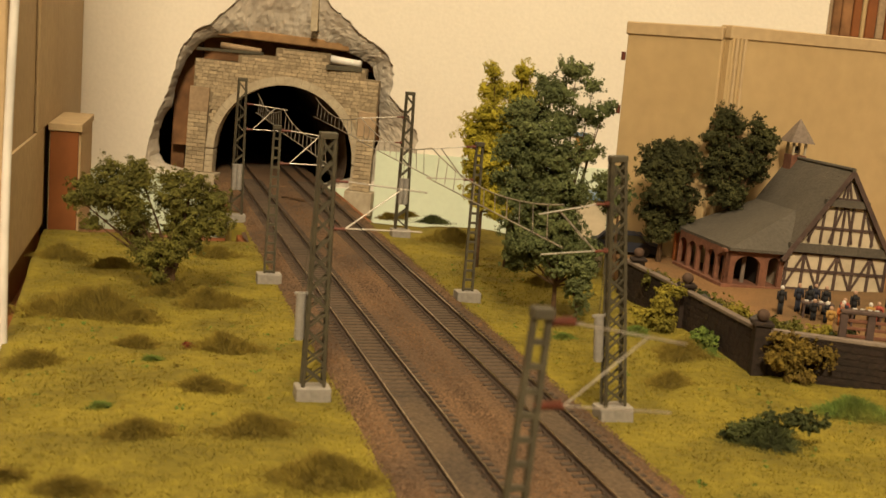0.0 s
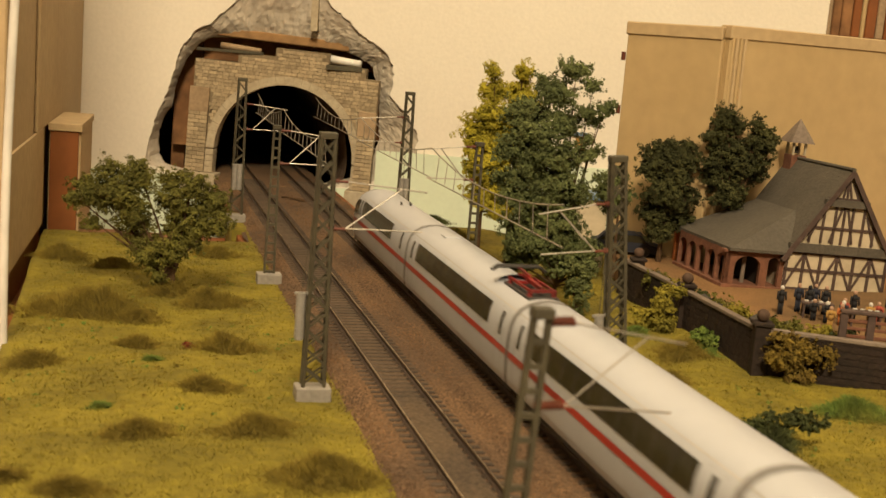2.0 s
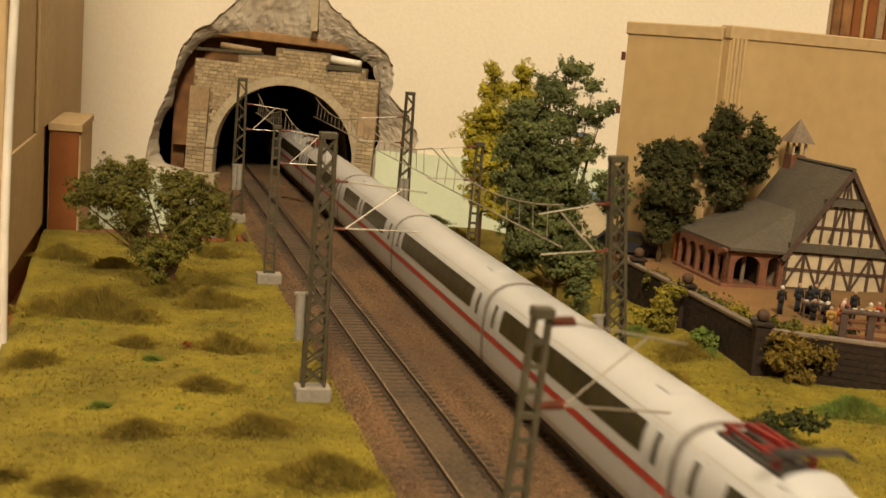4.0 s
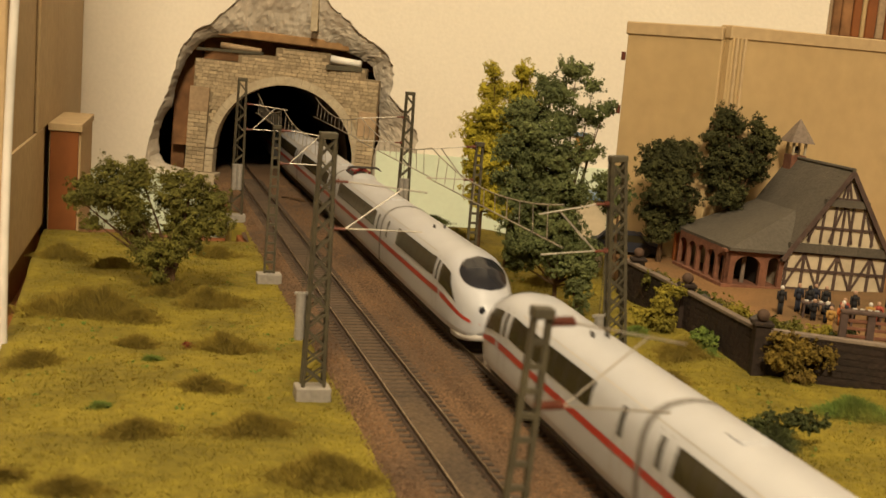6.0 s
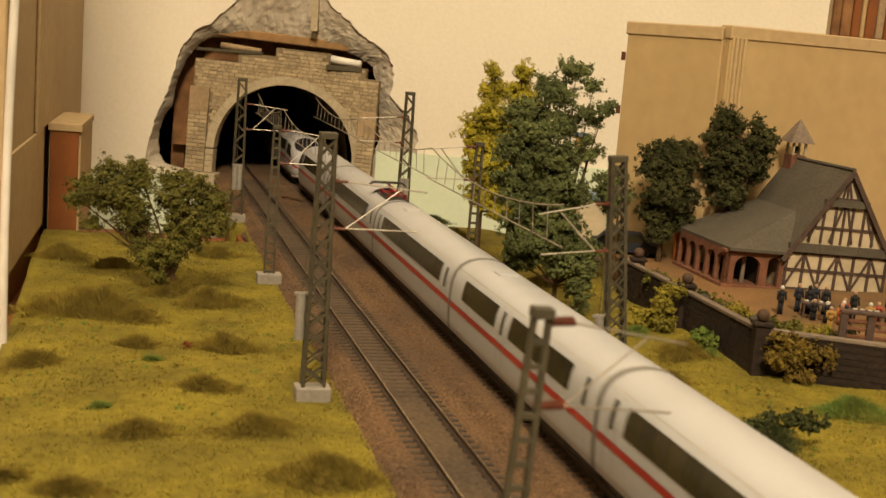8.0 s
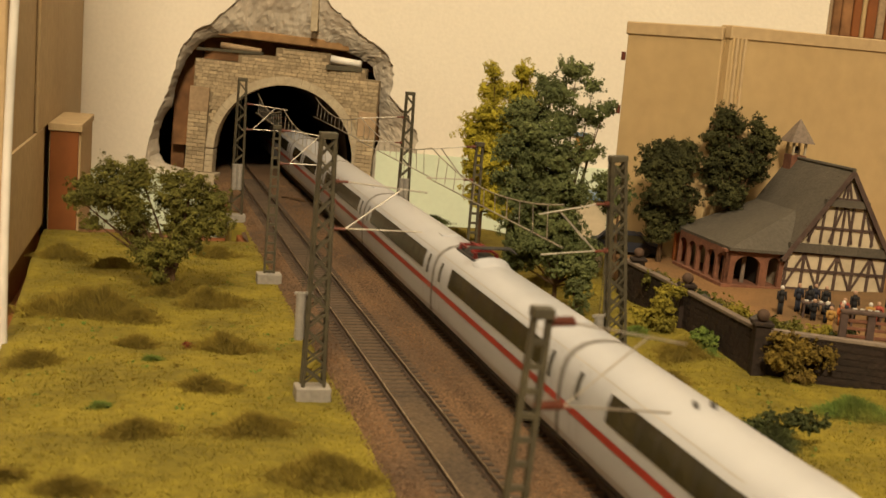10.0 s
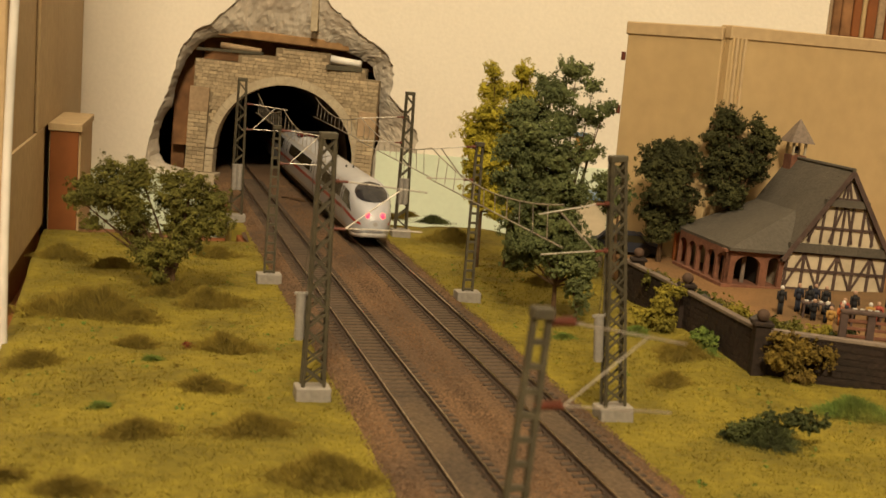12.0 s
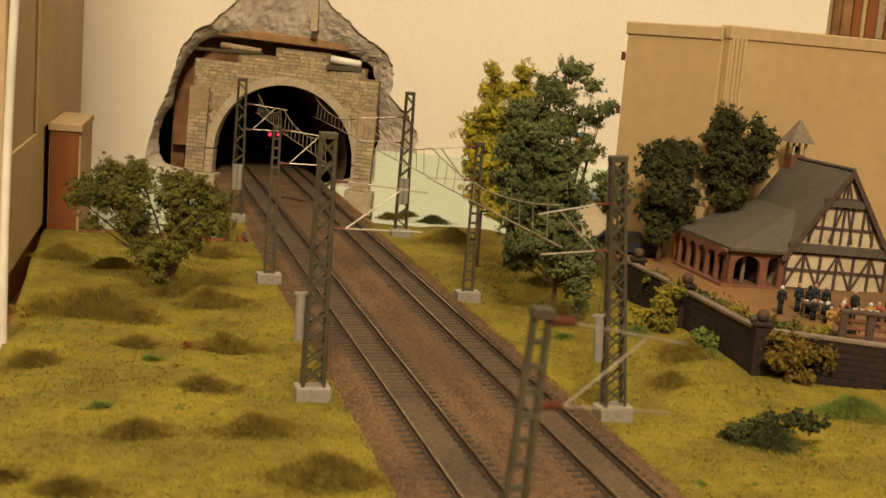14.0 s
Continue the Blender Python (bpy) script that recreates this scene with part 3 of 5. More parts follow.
        for dx in ((-1.0,) if s < 700 else (-1.9, 1.9)):
            for k in range(9):
                part("disc", rod(bmesh.new(), (dx + wx, wy, 23 + 2.2 * k), (dx + wx, wy, 24.7 + 2.2 * k), 2.1, 2.1, 10), WEIGHT, weight)
        bm = bmesh.new()
        rod(bm, (wx - 1, wy, 42), (wx * 0.4, wy * 0.4, h - 14), 0.18)
        part("weight_wire", bm, STEEL, weight)
        part("weight_guide", box(bmesh.new(), wx - 4.0, wx + 4.0, wy - 0.5, wy + 0.5, 41.5, 42.6), WEIGHT, weight)
    return t


LEFT_MASTS = ((309.0, -89.0, False, False), (556.0, -96.0, True, True), (801.0, -88.0, False, False), (1041.0, -88.5, True, True))
RIGHT_MASTS = ((530.0, 31.5, True, True), (764.0, 29.4, False, False), (1000.0, 38.0, True, True))
for s, u, tall, tens in LEFT_MASTS:
    mast(s, u, tall, "masts beside the far track", tens, -SPACING - u, 3.0 if s < 400 else 0.0)
for s, u, tall, tens in RIGHT_MASTS:
    mast(s, u, tall, "masts beside the near track", tens, -u, -5.0 if s < 600 else 0.0)


def wires(u0, stops, seed):
    """Carrier, contact wire and droppers over one track."""
    t = thing("overhead_wire", "thin bare metal catenary wires with droppers over the track", "catenary wire", "overhead wires", line_pose(0, u0))
    r = random.Random(seed)
    for a, b in zip(stops, stops[1:]):
        za = zb = CARRIER
        n = 12
        bm = bmesh.new()
        pts = []
        for i in range(n + 1):
            f = i / n
            pts.append(((r.uniform(-0.2, 0.2)), a + (b - a) * f, CARRIER - 9.0 * 4 * f * (1 - f)))
        tube(bm, pts, 0.34, 6)
        part("carrier_wire", bm, WIRE, t)
        bm = bmesh.new()
        rod(bm, (1.2, a, CONTACT), (-1.2, b, CONTACT), 0.34, 0.34, 6)
        part("contact_wire", bm, WIRE, t)
        for i in range(1, n):
            x = 1.2 - 2.4 * i / n
            part("dropper", rod(bmesh.new(), (x, pts[i][1], CONTACT), pts[i], 0.24, 0.24, 6), WIRE, t)


wires(0.0, [530, 764, 1000, 1240], 3)
wires(-SPACING, [801, 1041, 1240], 4)

# ---- the train ----
PROFILE = [(-14.6, 0.0), (-16.0, 0.03), (-16.6, 0.12), (-16.9, 0.26), (-17.0, 0.40), (-16.75, 0.56), (-16.1, 0.70), (-14.6, 0.815), (-12.0, 0.90), (-8.2, 0.962), (-4.2, 0.99), (0.0, 1.0)]
BASE_Z, TOP_Z = 7.2, 44.2


def table(rows, q):
    for (a, va), (b, vb) in zip(rows, rows[1:]):
        if q <= b:
            f = (q - a) / (b - a)
            return va + (vb - va) * max(f, 0)
    return rows[-1][1]


NOSE_TOP = [(0, 19.5), (1.5, 23.0), (4, 26.8), (9, 30.6), (16, 35.2), (24, 39.6), (33, 42.8), (42, 44.4), (52, 44.8), (64, 44.6), (70, TOP_Z)]
NOSE_HALF = [(0, 4.4), (1.5, 7.2), (4, 9.7), (9, 12.4), (16, 14.5), (26, 16.1), (40, 16.9), (52, 17.0)]
NOSE_LOW = [(0, 12), (1.5, 9.8), (4, 8.5), (9, 7.6), (16, BASE_Z)]


def section(q, x, f):
    """The body's surface q behind the nose tip; x and f from the profile."""
    half, top, low = table(NOSE_HALF, q), table(NOSE_TOP, q), table(NOSE_LOW, q)
    return x * half / 17.0, low + (top - low) * f


def at_height(f):
    for (x0, f0), (x1, f1) in zip(PROFILE, PROFILE[1:]):
        if f <= f1:
            return x0 + (x1 - x0) * (f - f0) / (f1 - f0)
    return 0.0


def body_mesh(length, nose):
    bm = bmesh.new()
    ring = PROFILE + [(-x, f) for x, f in PROFILE[-2::-1]]
    qs = ([0, 0.7, 1.5, 2.6, 4, 6, 9, 12, 16, 20, 24, 28, 33, 37, 42, 47, 52, 58, 64, 70, 80] if nose else [0, 1.0, 6.0]) + [length / 2, length - 6.0, length - 1.0, length]
    rings = []
    for q in qs:
        qq = q if nose else 200
        rings.append([(lambda p: (p[0], length / 2 - q, p[1]))(section(qq, x, f)) for x, f in ring])
    skin(bm, rings, True, False)
    for k in ((-1,) if nose else (0, -1)):
        bm.faces.new([bm.verts.new(p) for p in rings[k]])
    if nose:
        bm.faces.new([bm.verts.new(p) for p in rings[0]])
    return bm


def band(bm, length, q0, q1, f0, f1, nose, side, slant0=0.0, slant1=0.0, out=0.22, rows=3):
    """A strip laid on the side of the body between two distances and two heights."""
    n = max(2, int((q1 - q0) / 4))
    grid = []
    for i in range(n + 1):
        line = []
        for k in range(rows + 1):
            g = k / rows
            q = q0 + slant0 * g + (q1 + slant1 * g - q0 - slant0 * g) * i / n
            f = f0 + (f1 - f0) * g
            x, z = section(q if nose else 200, at_height(f), f)
            line.append(bm.verts.new(((abs(x) + out) * side, length / 2 - q, z + (out if f > 0.8 else 0))))
        grid.append(line)
    for r0, r1 in zip(grid, grid[1:]):
        for k in range(rows):
            bm.faces.new((r0[k], r0[k + 1], r1[k + 1], r1[k]))
    return bm


def windscreen(length):
    bm = bmesh.new()
    q0, q1, n = 9.0, 34.5, 16
    grid = []
    for i in range(n + 1):
        f = i / n
        q = q0 + (q1 - q0) * f
        wide = 0.93 * math.sqrt(max(0.0, 1 - abs(2 * f - 1) ** 2.6)) + 0.02
        line = []
        for k in range(11):
            g = -1 + 2 * k / 10
            x = 13.6 * wide * g
            # height on the profile at that x
            ff = 1.0
            for (x0, f0), (x1, f1) in zip(PROFILE, PROFILE[1:]):
                if x0 <= -abs(x) <= x1 and f0 > 0.5:
                    ff = f0 + (f1 - f0) * (-abs(x) - x0) / (x1 - x0)
            px, pz = section(q, x, ff)
            line.append(bm.verts.new((px * 1.01, length / 2 - q + 0.15, pz + 0.3)))
        grid.append(line)
    for r0, r1 in zip(grid, grid[1:]):
        for k in range(10):
            bm.faces.new((r0[k], r0[k + 1], r1[k + 1], r1[k]))
    return bm


def bogie(parent, y):
    bm = bmesh.new()
    for sx in (-1, 1):
        box(bm, sx * 11.5 - 1, sx * 11.5 + 1, y - 17, y + 17, 3.6, 7.0, 0.5)
    box(bm, -11, 11, y - 4, y + 4, 4, 7.5, 0.4)
    b = part("bogie", bm, RUBBER, parent)
    for dy in (-13.5, 13.5):
        bm = bmesh.new()
        for sx in (-1, 1):
            rod(bm, (sx * 7.6, y + dy, 5.4), (sx * 9.6, y + dy, 5.4), 5.3, 5.3, 18)
        rod(bm, (-8, y + dy, 5.4), (8, y + dy, 5.4), 1.0)
        part("wheelset", bm, RUBBER, b)


def pantograph(car, y, facing):
    base = part("pantograph", box(bmesh.new(), -7, 7, y - 19, y + 19, 42.6, 44.4, 0.4), RUBBER, car, "folded red pantograph with a dark head")
    for dx in (-5.5, 5.5):
        for dy in (-15, 13):
            part("insulator", rod(bmesh.new(), (dx, y + dy, 44), (dx, y + dy, 46.6), 1.4, 1.0, 8), RED_METAL, base)
    bm = bmesh.new()
    for dx in (-5.5, 5.5):
        bar(bm, (dx, y - 17, 46.8), (dx, y + 15, 46.8), 1.0, 1.0)
    bar(bm, (-6, y - 15, 46.8), (6, y - 15, 46.8), 1.6, 1.2)
    bar(bm, (-6, y + 4, 46.8), (6, y + 4, 46.8), 1.6, 1.2)
    part("base_frame", bm, RED_METAL, base)
    bm = bmesh.new()
    bar(bm, (0, y - 15 * facing, 47.4), (0, y + 12 * facing, 48.6), 1.8, 1.6)
    bar(bm, (-2.5, y + 12 * facing, 48.8), (0, y + 4 * facing, 49.6), 1.1, 1.1)
    bar(bm, (2.5, y + 12 * facing, 48.8), (0, y + 4 * facing, 49.6), 1.1, 1.1)
    bar(bm, (0, y + 4 * facing, 49.6), (0, y + 20 * facing, 50.4), 1.1, 1.1)
    part("arm", bm, RED_METAL, base)
    bm = bmesh.new()
    for dy in (-1.6, 1.6):
        rod(bm, (-10, y + 20 * facing + dy, 51), (10, y + 20 * facing + dy, 51), 0.7, 0.7, 8)
        for sx in (-1, 1):
            rod(bm, (sx * 10, y + 20 * facing + dy, 51), (sx * 13, y + 20 * facing + dy, 48.8), 0.7, 0.4, 8)
    part("head", bm, RUBBER, base, "dark collector head")
    for sgn in (-1, 1):
        bm = bmesh.new()
        rings = []
        for f in (0, 0.35, 0.7, 1.0):
            yy = y + sgn * (22 + 18 * f)
            rings.append([((9.5 - 2 * f) * math.cos(radians(a)), yy, 42.8 - 1.5 * f + (4.0 - 3.6 * f) * math.sin(radians(a))) for a in range(0, 181, 20)])
        skin(bm, rings, False, False)
        if sgn == facing:
            part("fairing", bm, BODY_WHITE, base, "white streamlined fairing", True)
        else:
            bm.free()


END_L, MID_L = 202.5, 202.8


def car(kind):
    """A coach; its front looks along +y. kind: end, panto, mid or split."""
    nose = kind == "end"
    length = (END_L if nose else MID_L) - 2.6
    label = {"end": "white high-speed train end coach with a dark windscreen and red stripe", "panto": "white high-speed train coach with a pantograph and red stripe", "mid": "white high-speed train coach with dark windows and a red stripe", "split": "white high-speed train coach with a middle door and red stripe"}[kind]
    t = thing("train_coach", label, "train coach", "coaches of the coupled trains")
    part("body", body_mesh(length, nose), BODY_WHITE, t, "", True)
    h = length / 2
    if nose:
        windows = [(19, 47, 0.52, 0.79, 12, 0), (59, 156, 0.55, 0.805, 0, 0)]
        doors = [52.5, 184.0]
        stripes = [(0.9, 42), (46, length)]
    else:
        windows = [(22, 178, 0.55, 0.805, 0, 0)]
        doors = [12.0, length - 12.0]
        stripes = [(0, length)]
        if kind == "split":
            windows, doors = [(20, 76, 0.55, 0.805, 0, 0), (96, 172, 0.55, 0.805, 0, 0)], [86.0, length - 12.0]
        if kind == "panto":
            windows = [(22, 170, 0.55, 0.805, 0, 0)]
    for side in (-1, 1):
        for q0, q1, f0, f1, s0, s1 in windows:
            bm = band(bmesh.new(), length, q0, q1, f0, f1, nose, side, s0, s1)
            glass = part("window_band", bm, GLASS, t, "dark tinted window band", True)
            if q1 - q0 > 60:
                k = q0 + 14
                while k < q1 - 5:
                    part("pillar", band(bmesh.new(), length, k, k + 0.7, f0, f1, nose, side, out=0.34), RUBBER, glass)
                    k += 14
        for q in doors:
            bm = bmesh.new()
            for e in (-4.6, 4.0):
                band(bm, length, q + e, q + e + 0.6, 0.13, 0.84, nose, side, out=0.25)
            door = part("door", bm, DOOR_GREY, t, "white plug door with grey seams")
            part("door_window", band(bmesh.new(), length, q - 1.7, q + 1.7, 0.53, 0.80, nose, side, out=0.27), GLASS, door)
        for q0, q1 in stripes:
            low = 0.355
            part("stripe", band(bmesh.new(), length, q0, q1, low, low + 0.075, nose, side, out=0.2, rows=1), STRIPE, t, "thin red stripe")
        # thin strip of another tone paints the shading edge where side meets roof
        part("roof_seam", band(bmesh.new(), length, 66 if nose else 1, length - 1, 0.862, 0.872, nose, side, out=0.1, rows=1), SKIRT, t, "fine strip painted as the shading edge of the roof crease")
        part("skirt", band(bmesh.new(), length, 14 if nose else 1, length - 1, 0.0, 0.10, nose, side, out=0.15, rows=1), SKIRT, t, "light grey skirt")
    under = bmesh.new()
    box(under, -12.5, 12.5, -h + 3, h - (26 if nose else 3), 3.0, 6.5, 0.5)
    part("underframe", under, RUBBER, t)
    for y in (-h + 34, h - (62 if nose else 34)):
        bogie(t, y)
    ring = PROFILE + [(-x, f) for x, f in PROFILE[-2::-1]]
    for end in ((-1,) if nose else (-1, 1)):
        bm = skin(bmesh.new(), [[(x * 1.01, end * (h + dy), BASE_Z + (TOP_Z - BASE_Z) * f * 1.008) for x, f in ring] for dy in (-0.05, 1.2)])
        part("gangway", bm, BELLOWS, t, "grey rubber gangway")
    for end in ((-1,) if nose else (-1, 1)):
        bm = skin(bmesh.new(), [[(x * 1.012, end * (h - a), BASE_Z + (TOP_Z - BASE_Z) * f * 1.006) for x, f in ring] for a in (0.3, 1.0)], True, False)
        part("end_frame", bm, DOOR_GREY, t)
    if nose:
        part("windscreen", windscreen(length), SCREEN, t, "curved blue-black windscreen", True)
        bm = bmesh.new()
        rings = []
        for q in (2.0, 4, 7, 11, 16, 24):
            a, b = table(NOSE_HALF, q), table(NOSE_LOW, q)
            rings.append([(-a * 0.93, h - q, b + 0.8), (-a * 0.9, h - q, b - 2.4), (a * 0.9, h - q, b - 2.4), (a * 0.93, h - q, b + 0.8)])
        skin(bm, rings)
        part("plough", bm, SKIRT, t, "light grey nose apron", True)
        for sx in (-1, 1):
            lightbox = bmesh.new()
            ball(lightbox, (sx * 5.4, h - 2.0, 22.2), 1.7, 2, 1.25)
            part("lamp_glass", lightbox, SCREEN if kind != "tail" else TAIL_RED, t, "small lamp", True)
        part("coupler_flap", rod(bmesh.new(), (0, h - 3.0, 16.5), (0, h + 0.4, 16.3), 2.0, 1.6, 12), DOOR_GREY, t)
        part("emblem", box(bmesh.new(), -1.6, 1.6, h - 4.6, h - 2.0, 20.6, 22.6, 0.2), DOOR_GREY, t)
        for sx in (-1, 1):
            part("roof_aerial", box(bmesh.new(), sx * 3 - 0.4, sx * 3 + 0.4, -20, -17, 44, 46, 0.1), RUBBER, t)
    else:
        part("roof_hatch", box(bmesh.new(), -5, 5, h - 40, h - 30, 43.0, 44.5, 0.3), BODY_WHITE, t, "low white roof hatch")
    if kind == "panto":
        pantograph(t, -h + 24, 1)
    return t


def lit_tail(coach):
    """Red tail lights for the last coach."""
    for o in list(coach.children):
        if o.name.startswith("lamp_glass"):
            o.data = o.data.copy()
            o.data.materials[0] = TAIL_RED
            o["label"] = "glowing red tail light"


def trains():
    """Two coupled eight-coach trains; offsets of the coach centres from the rear nose."""
    made = []
    first = {k: car(k) for k in ("end", "panto", "mid", "split")}
    used = set()

    def take(kind):
        if kind in used:
            return copy_thing(first[kind], Matrix.Identity(4))
        used.add(kind)
        return first[kind]

    for rear in (0.0, 1637.0):
        o = rear
        kinds = ["end", "panto", "mid", "mid", "split", "mid", "panto", "end"]
        for i, k in enumerate(kinds):
            length = END_L if k == "end" else MID_L
            turned = i < 4
            made.append((take(k), o + length / 2, turned))
            o += length
    lit_tail(made[0][0])
    return made


COACHES = trains()


def motions():
    """The trains run off into the tunnel at an even 0.323 m/s."""
    times = [0.0, 0.1, 0.2] + [0.5 * i for i in range(1, 28)] + [13.8, 13.9, 14.0]
    for coach, offset, turned in COACHES:
        rows = []
        for t in times:
            s = 752.0 + 323.1 * (t - 11.5) + offset
            m = line_pose(s)
            if turned:
                m = m @ pose(0, 0, 0, 0, 0, 180)
            rows.append((t, m))
        walk(coach, rows)


# ---- furniture round the layout ----
def upright_panel(name, label, category, mat, a, b, z0, z1, thick, top=None):
    """A board standing on edge from a to b (plan), thick behind it."""
    a, b = Vector((*a, 0)), Vector((*b, 0))
    d = b - a
    ang = math.degrees(math.atan2(d.y, d.x))
    t = thing(name, label, category, m=mpose(a.x, a.y, 0, 0, 0, ang))
    part("board", box(bmesh.new(), 0, d.length, 0, thick, z0, z1, 1.0), mat, t)
    if top:
        part("edge_strip", box(bmesh.new(), -1, d.length, -1.2, thick + 1, z1 - 8, z1 + 1.2, 0.8), top, t, "slightly darker edge strip")
    return t


door = upright_panel("folding_screen", "ochre painted board screen with a darker top edge", "screen", CARTON, (119, 900), (177, 852), -880, 173.5, 10, BOARD)
for z in (150, 112):
    part("hinge", rod(bmesh.new(), (-1, -1, z - 3), (-1, -1, z + 3), 1.6, 1.6, 8), INSULATOR, door)
side = upright_panel("cabinet", "tall ochre painted cabinet side behind the half-timbered house", "cabinet", CARTON, (182, 850), (510, 1016), -880, 175, 10, BOARD)
for k in range(4):
    part("groove_strip", rod(bmesh.new(), (2 + 3.4 * k, -0.6, -30), (2 + 3.4 * k, -0.6, 168), 1.3, 1.3, 8), BOARD if k % 2 else CARTON, side)


def cupboard():
    a, b = Vector((-249, 690, 0)), Vector((-379, 1264, 0))
    d = b - a
    t = thing("cupboard", "pale chipboard cupboard side standing beside the layout", "cupboard", m=mpose(a.x, a.y, 0, 0, 0, math.degrees(math.atan2(d.y, d.x))))
    part("side_panel", box(bmesh.new(), 0, d.length, 0, 18, -4, 900, 1), BOARD, t)
    part("plinth", box(bmesh.new(), 0, d.length, 2, 18, -880, -5, 1), RED_WOOD, t, "red-brown veneered plinth")
    part("panel_strip", box(bmesh.new(), 150, 330, -3, -0.3, 67, 900, 1), BOARD, t)
    part("lower_board", box(bmesh.new(), 0, 200, -2.4, -0.3, -3, 67, 0.6), BOARD, t)


cupboard()
bm = bmesh.new()
pts = [(-199.5 - 2.0 * math.sin(i * 0.33), 560 + i * 0.2, -60 + 22 * i) for i in range(24)]
tube(bm, pts, 2.0, 12)
tagged(part("cable", bm, WHITE_PLASTIC, None, "", True), "white cable hanging down beside the cupboard", "cable")


def wood_block():
    t = thing("wooden_box", "narrow red-brown veneered box with a pale top beside the grass", "box", m=mpose(-293, 905, -8, 0, 0, 12))
    part("front", box(bmesh.new(), 0, 20, 0, 3, -40, 71, 0.4), RED_WOOD, t, "red-brown veneer front")
    part("carcass", box(bmesh.new(), -1, 21.5, 3.2, 110, -40, 71, 0.5), BOARD, t)
    part("top", box(bmesh.new(), -1.5, 22.5, -1.5, 111, 71.2, 77, 0.5), BOARD, t, "pale top board")


wood_block()


def bookcase():
    t = thing("bookcase", "brown wooden bookcase with rows of old books", "bookcase", m=mpose(372, 1300, 0, 0, 0, 5))
    part("back", box(bmesh.new(), -10, 320, 60, 66, 120, 700), DARK_WOOD, t)
    part("shelf", box(bmesh.new(), -10, 320, 0, 60, 180, 188, 0.5), DARK_WOOD, t)
    part("upright", box(bmesh.new(), -16, -10, 0, 66, 120, 700, 0.5), DARK_WOOD, t)
    x = -8
    mats = [RED_WOOD, DARK_WOOD, CARTON, DARK_WOOD, BARE, RED_WOOD]
    while x < 300:
        w = rnd.uniform(5, 12)
        hgt = rnd.uniform(120, 160)
        part("book", box(bmesh.new(), x, x + w - 0.8, 4, 50, 188, 188 + hgt, 1.0), rnd.choice(mats), t)
        x += w


bookcase()


# ---- planting ----
def leaves(centres, radii, count, size, rs, hubs=None, squash=1.0):
    """Small bent leaves spread over clumps, facing away from the hub of their clump."""
    centres = np.array(centres)
    hubs = centres if hubs is None else np.array(hubs)
    pick = rs.randint(0, len(centres), count)
    way = rs.normal(size=(count, 3))
    way /= np.linalg.norm(way, axis=1)[:, None]
    far = 0.2 + 1.0 * rs.rand(count) ** 0.6
    pos = centres[pick] + way * (np.array(radii)[pick] * far)[:, None] * np.array([1, 1, squash])
    out = pos - hubs[pick]
    out /= np.linalg.norm(out, axis=1)[:, None] + 1e-6
    n = out + 0.6 * way + 0.55 * rs.normal(size=(count, 3))
    a = np.cross(n, rs.normal(size=(count, 3)))
    a /= np.linalg.norm(a, axis=1)[:, None]
    b = np.cross(n, a)
    b /= np.linalg.norm(b, axis=1)[:, None]
    s = size * (0.55 + 0.9 * rs.rand(count))[:, None]
    verts = np.stack([pos - a * s, pos + b * s * 0.7, pos + a * s, pos - b * s * 0.7 + np.cross(a, b) * s * 0.3], 1).reshape(-1, 3)
    idx = np.arange(count * 4).reshape(-1, 4)
    return [tuple(v) for v in verts.tolist()], [tuple(f) for f in idx.tolist()]


def sprays(lobes, tips, clump_r, rs):
    """Twig tips through the lobes of a crown, each with a handful of little leaf clumps; uneven, with gaps."""
    size = np.array([(l[3] * l[5]) for l in lobes])
    share = size / size.sum()
    cs, rr, hubs, twigs = [], [], [], []
    for k in range(tips):
        lx, ly, lz, rx, ry, rz = lobes[rs.choice(len(lobes), p=share)]
        w = rs.normal(size=3)
        w /= np.linalg.norm(w)
        f = 0.45 + 0.62 * rs.rand() ** 0.6
        tip = np.array((lx + w[0] * rx * f, ly + w[1] * ry * f, lz + w[2] * rz * f))
        if noise.noise(tuple(tip * 0.11)) + 0.5 * noise.noise(tuple(tip * 0.3)) < -0.27:
            continue
        hub = np.array((lx, ly, lz - rz * 0.5))
        twigs.append((hub, tip))
        along = (tip - hub) / (np.linalg.norm(tip - hub) + 1e-6)
        for q in range(6):
            cs.append(tip + along * rs.uniform(-1.6, 0.9) * clump_r + rs.normal(size=3) * clump_r * np.array([0.75, 0.75, 0.45]))
            rr.append(clump_r * (0.35 + 0.4 * rs.rand()))
            hubs.append(hub)
    return cs, rr, hubs, twigs


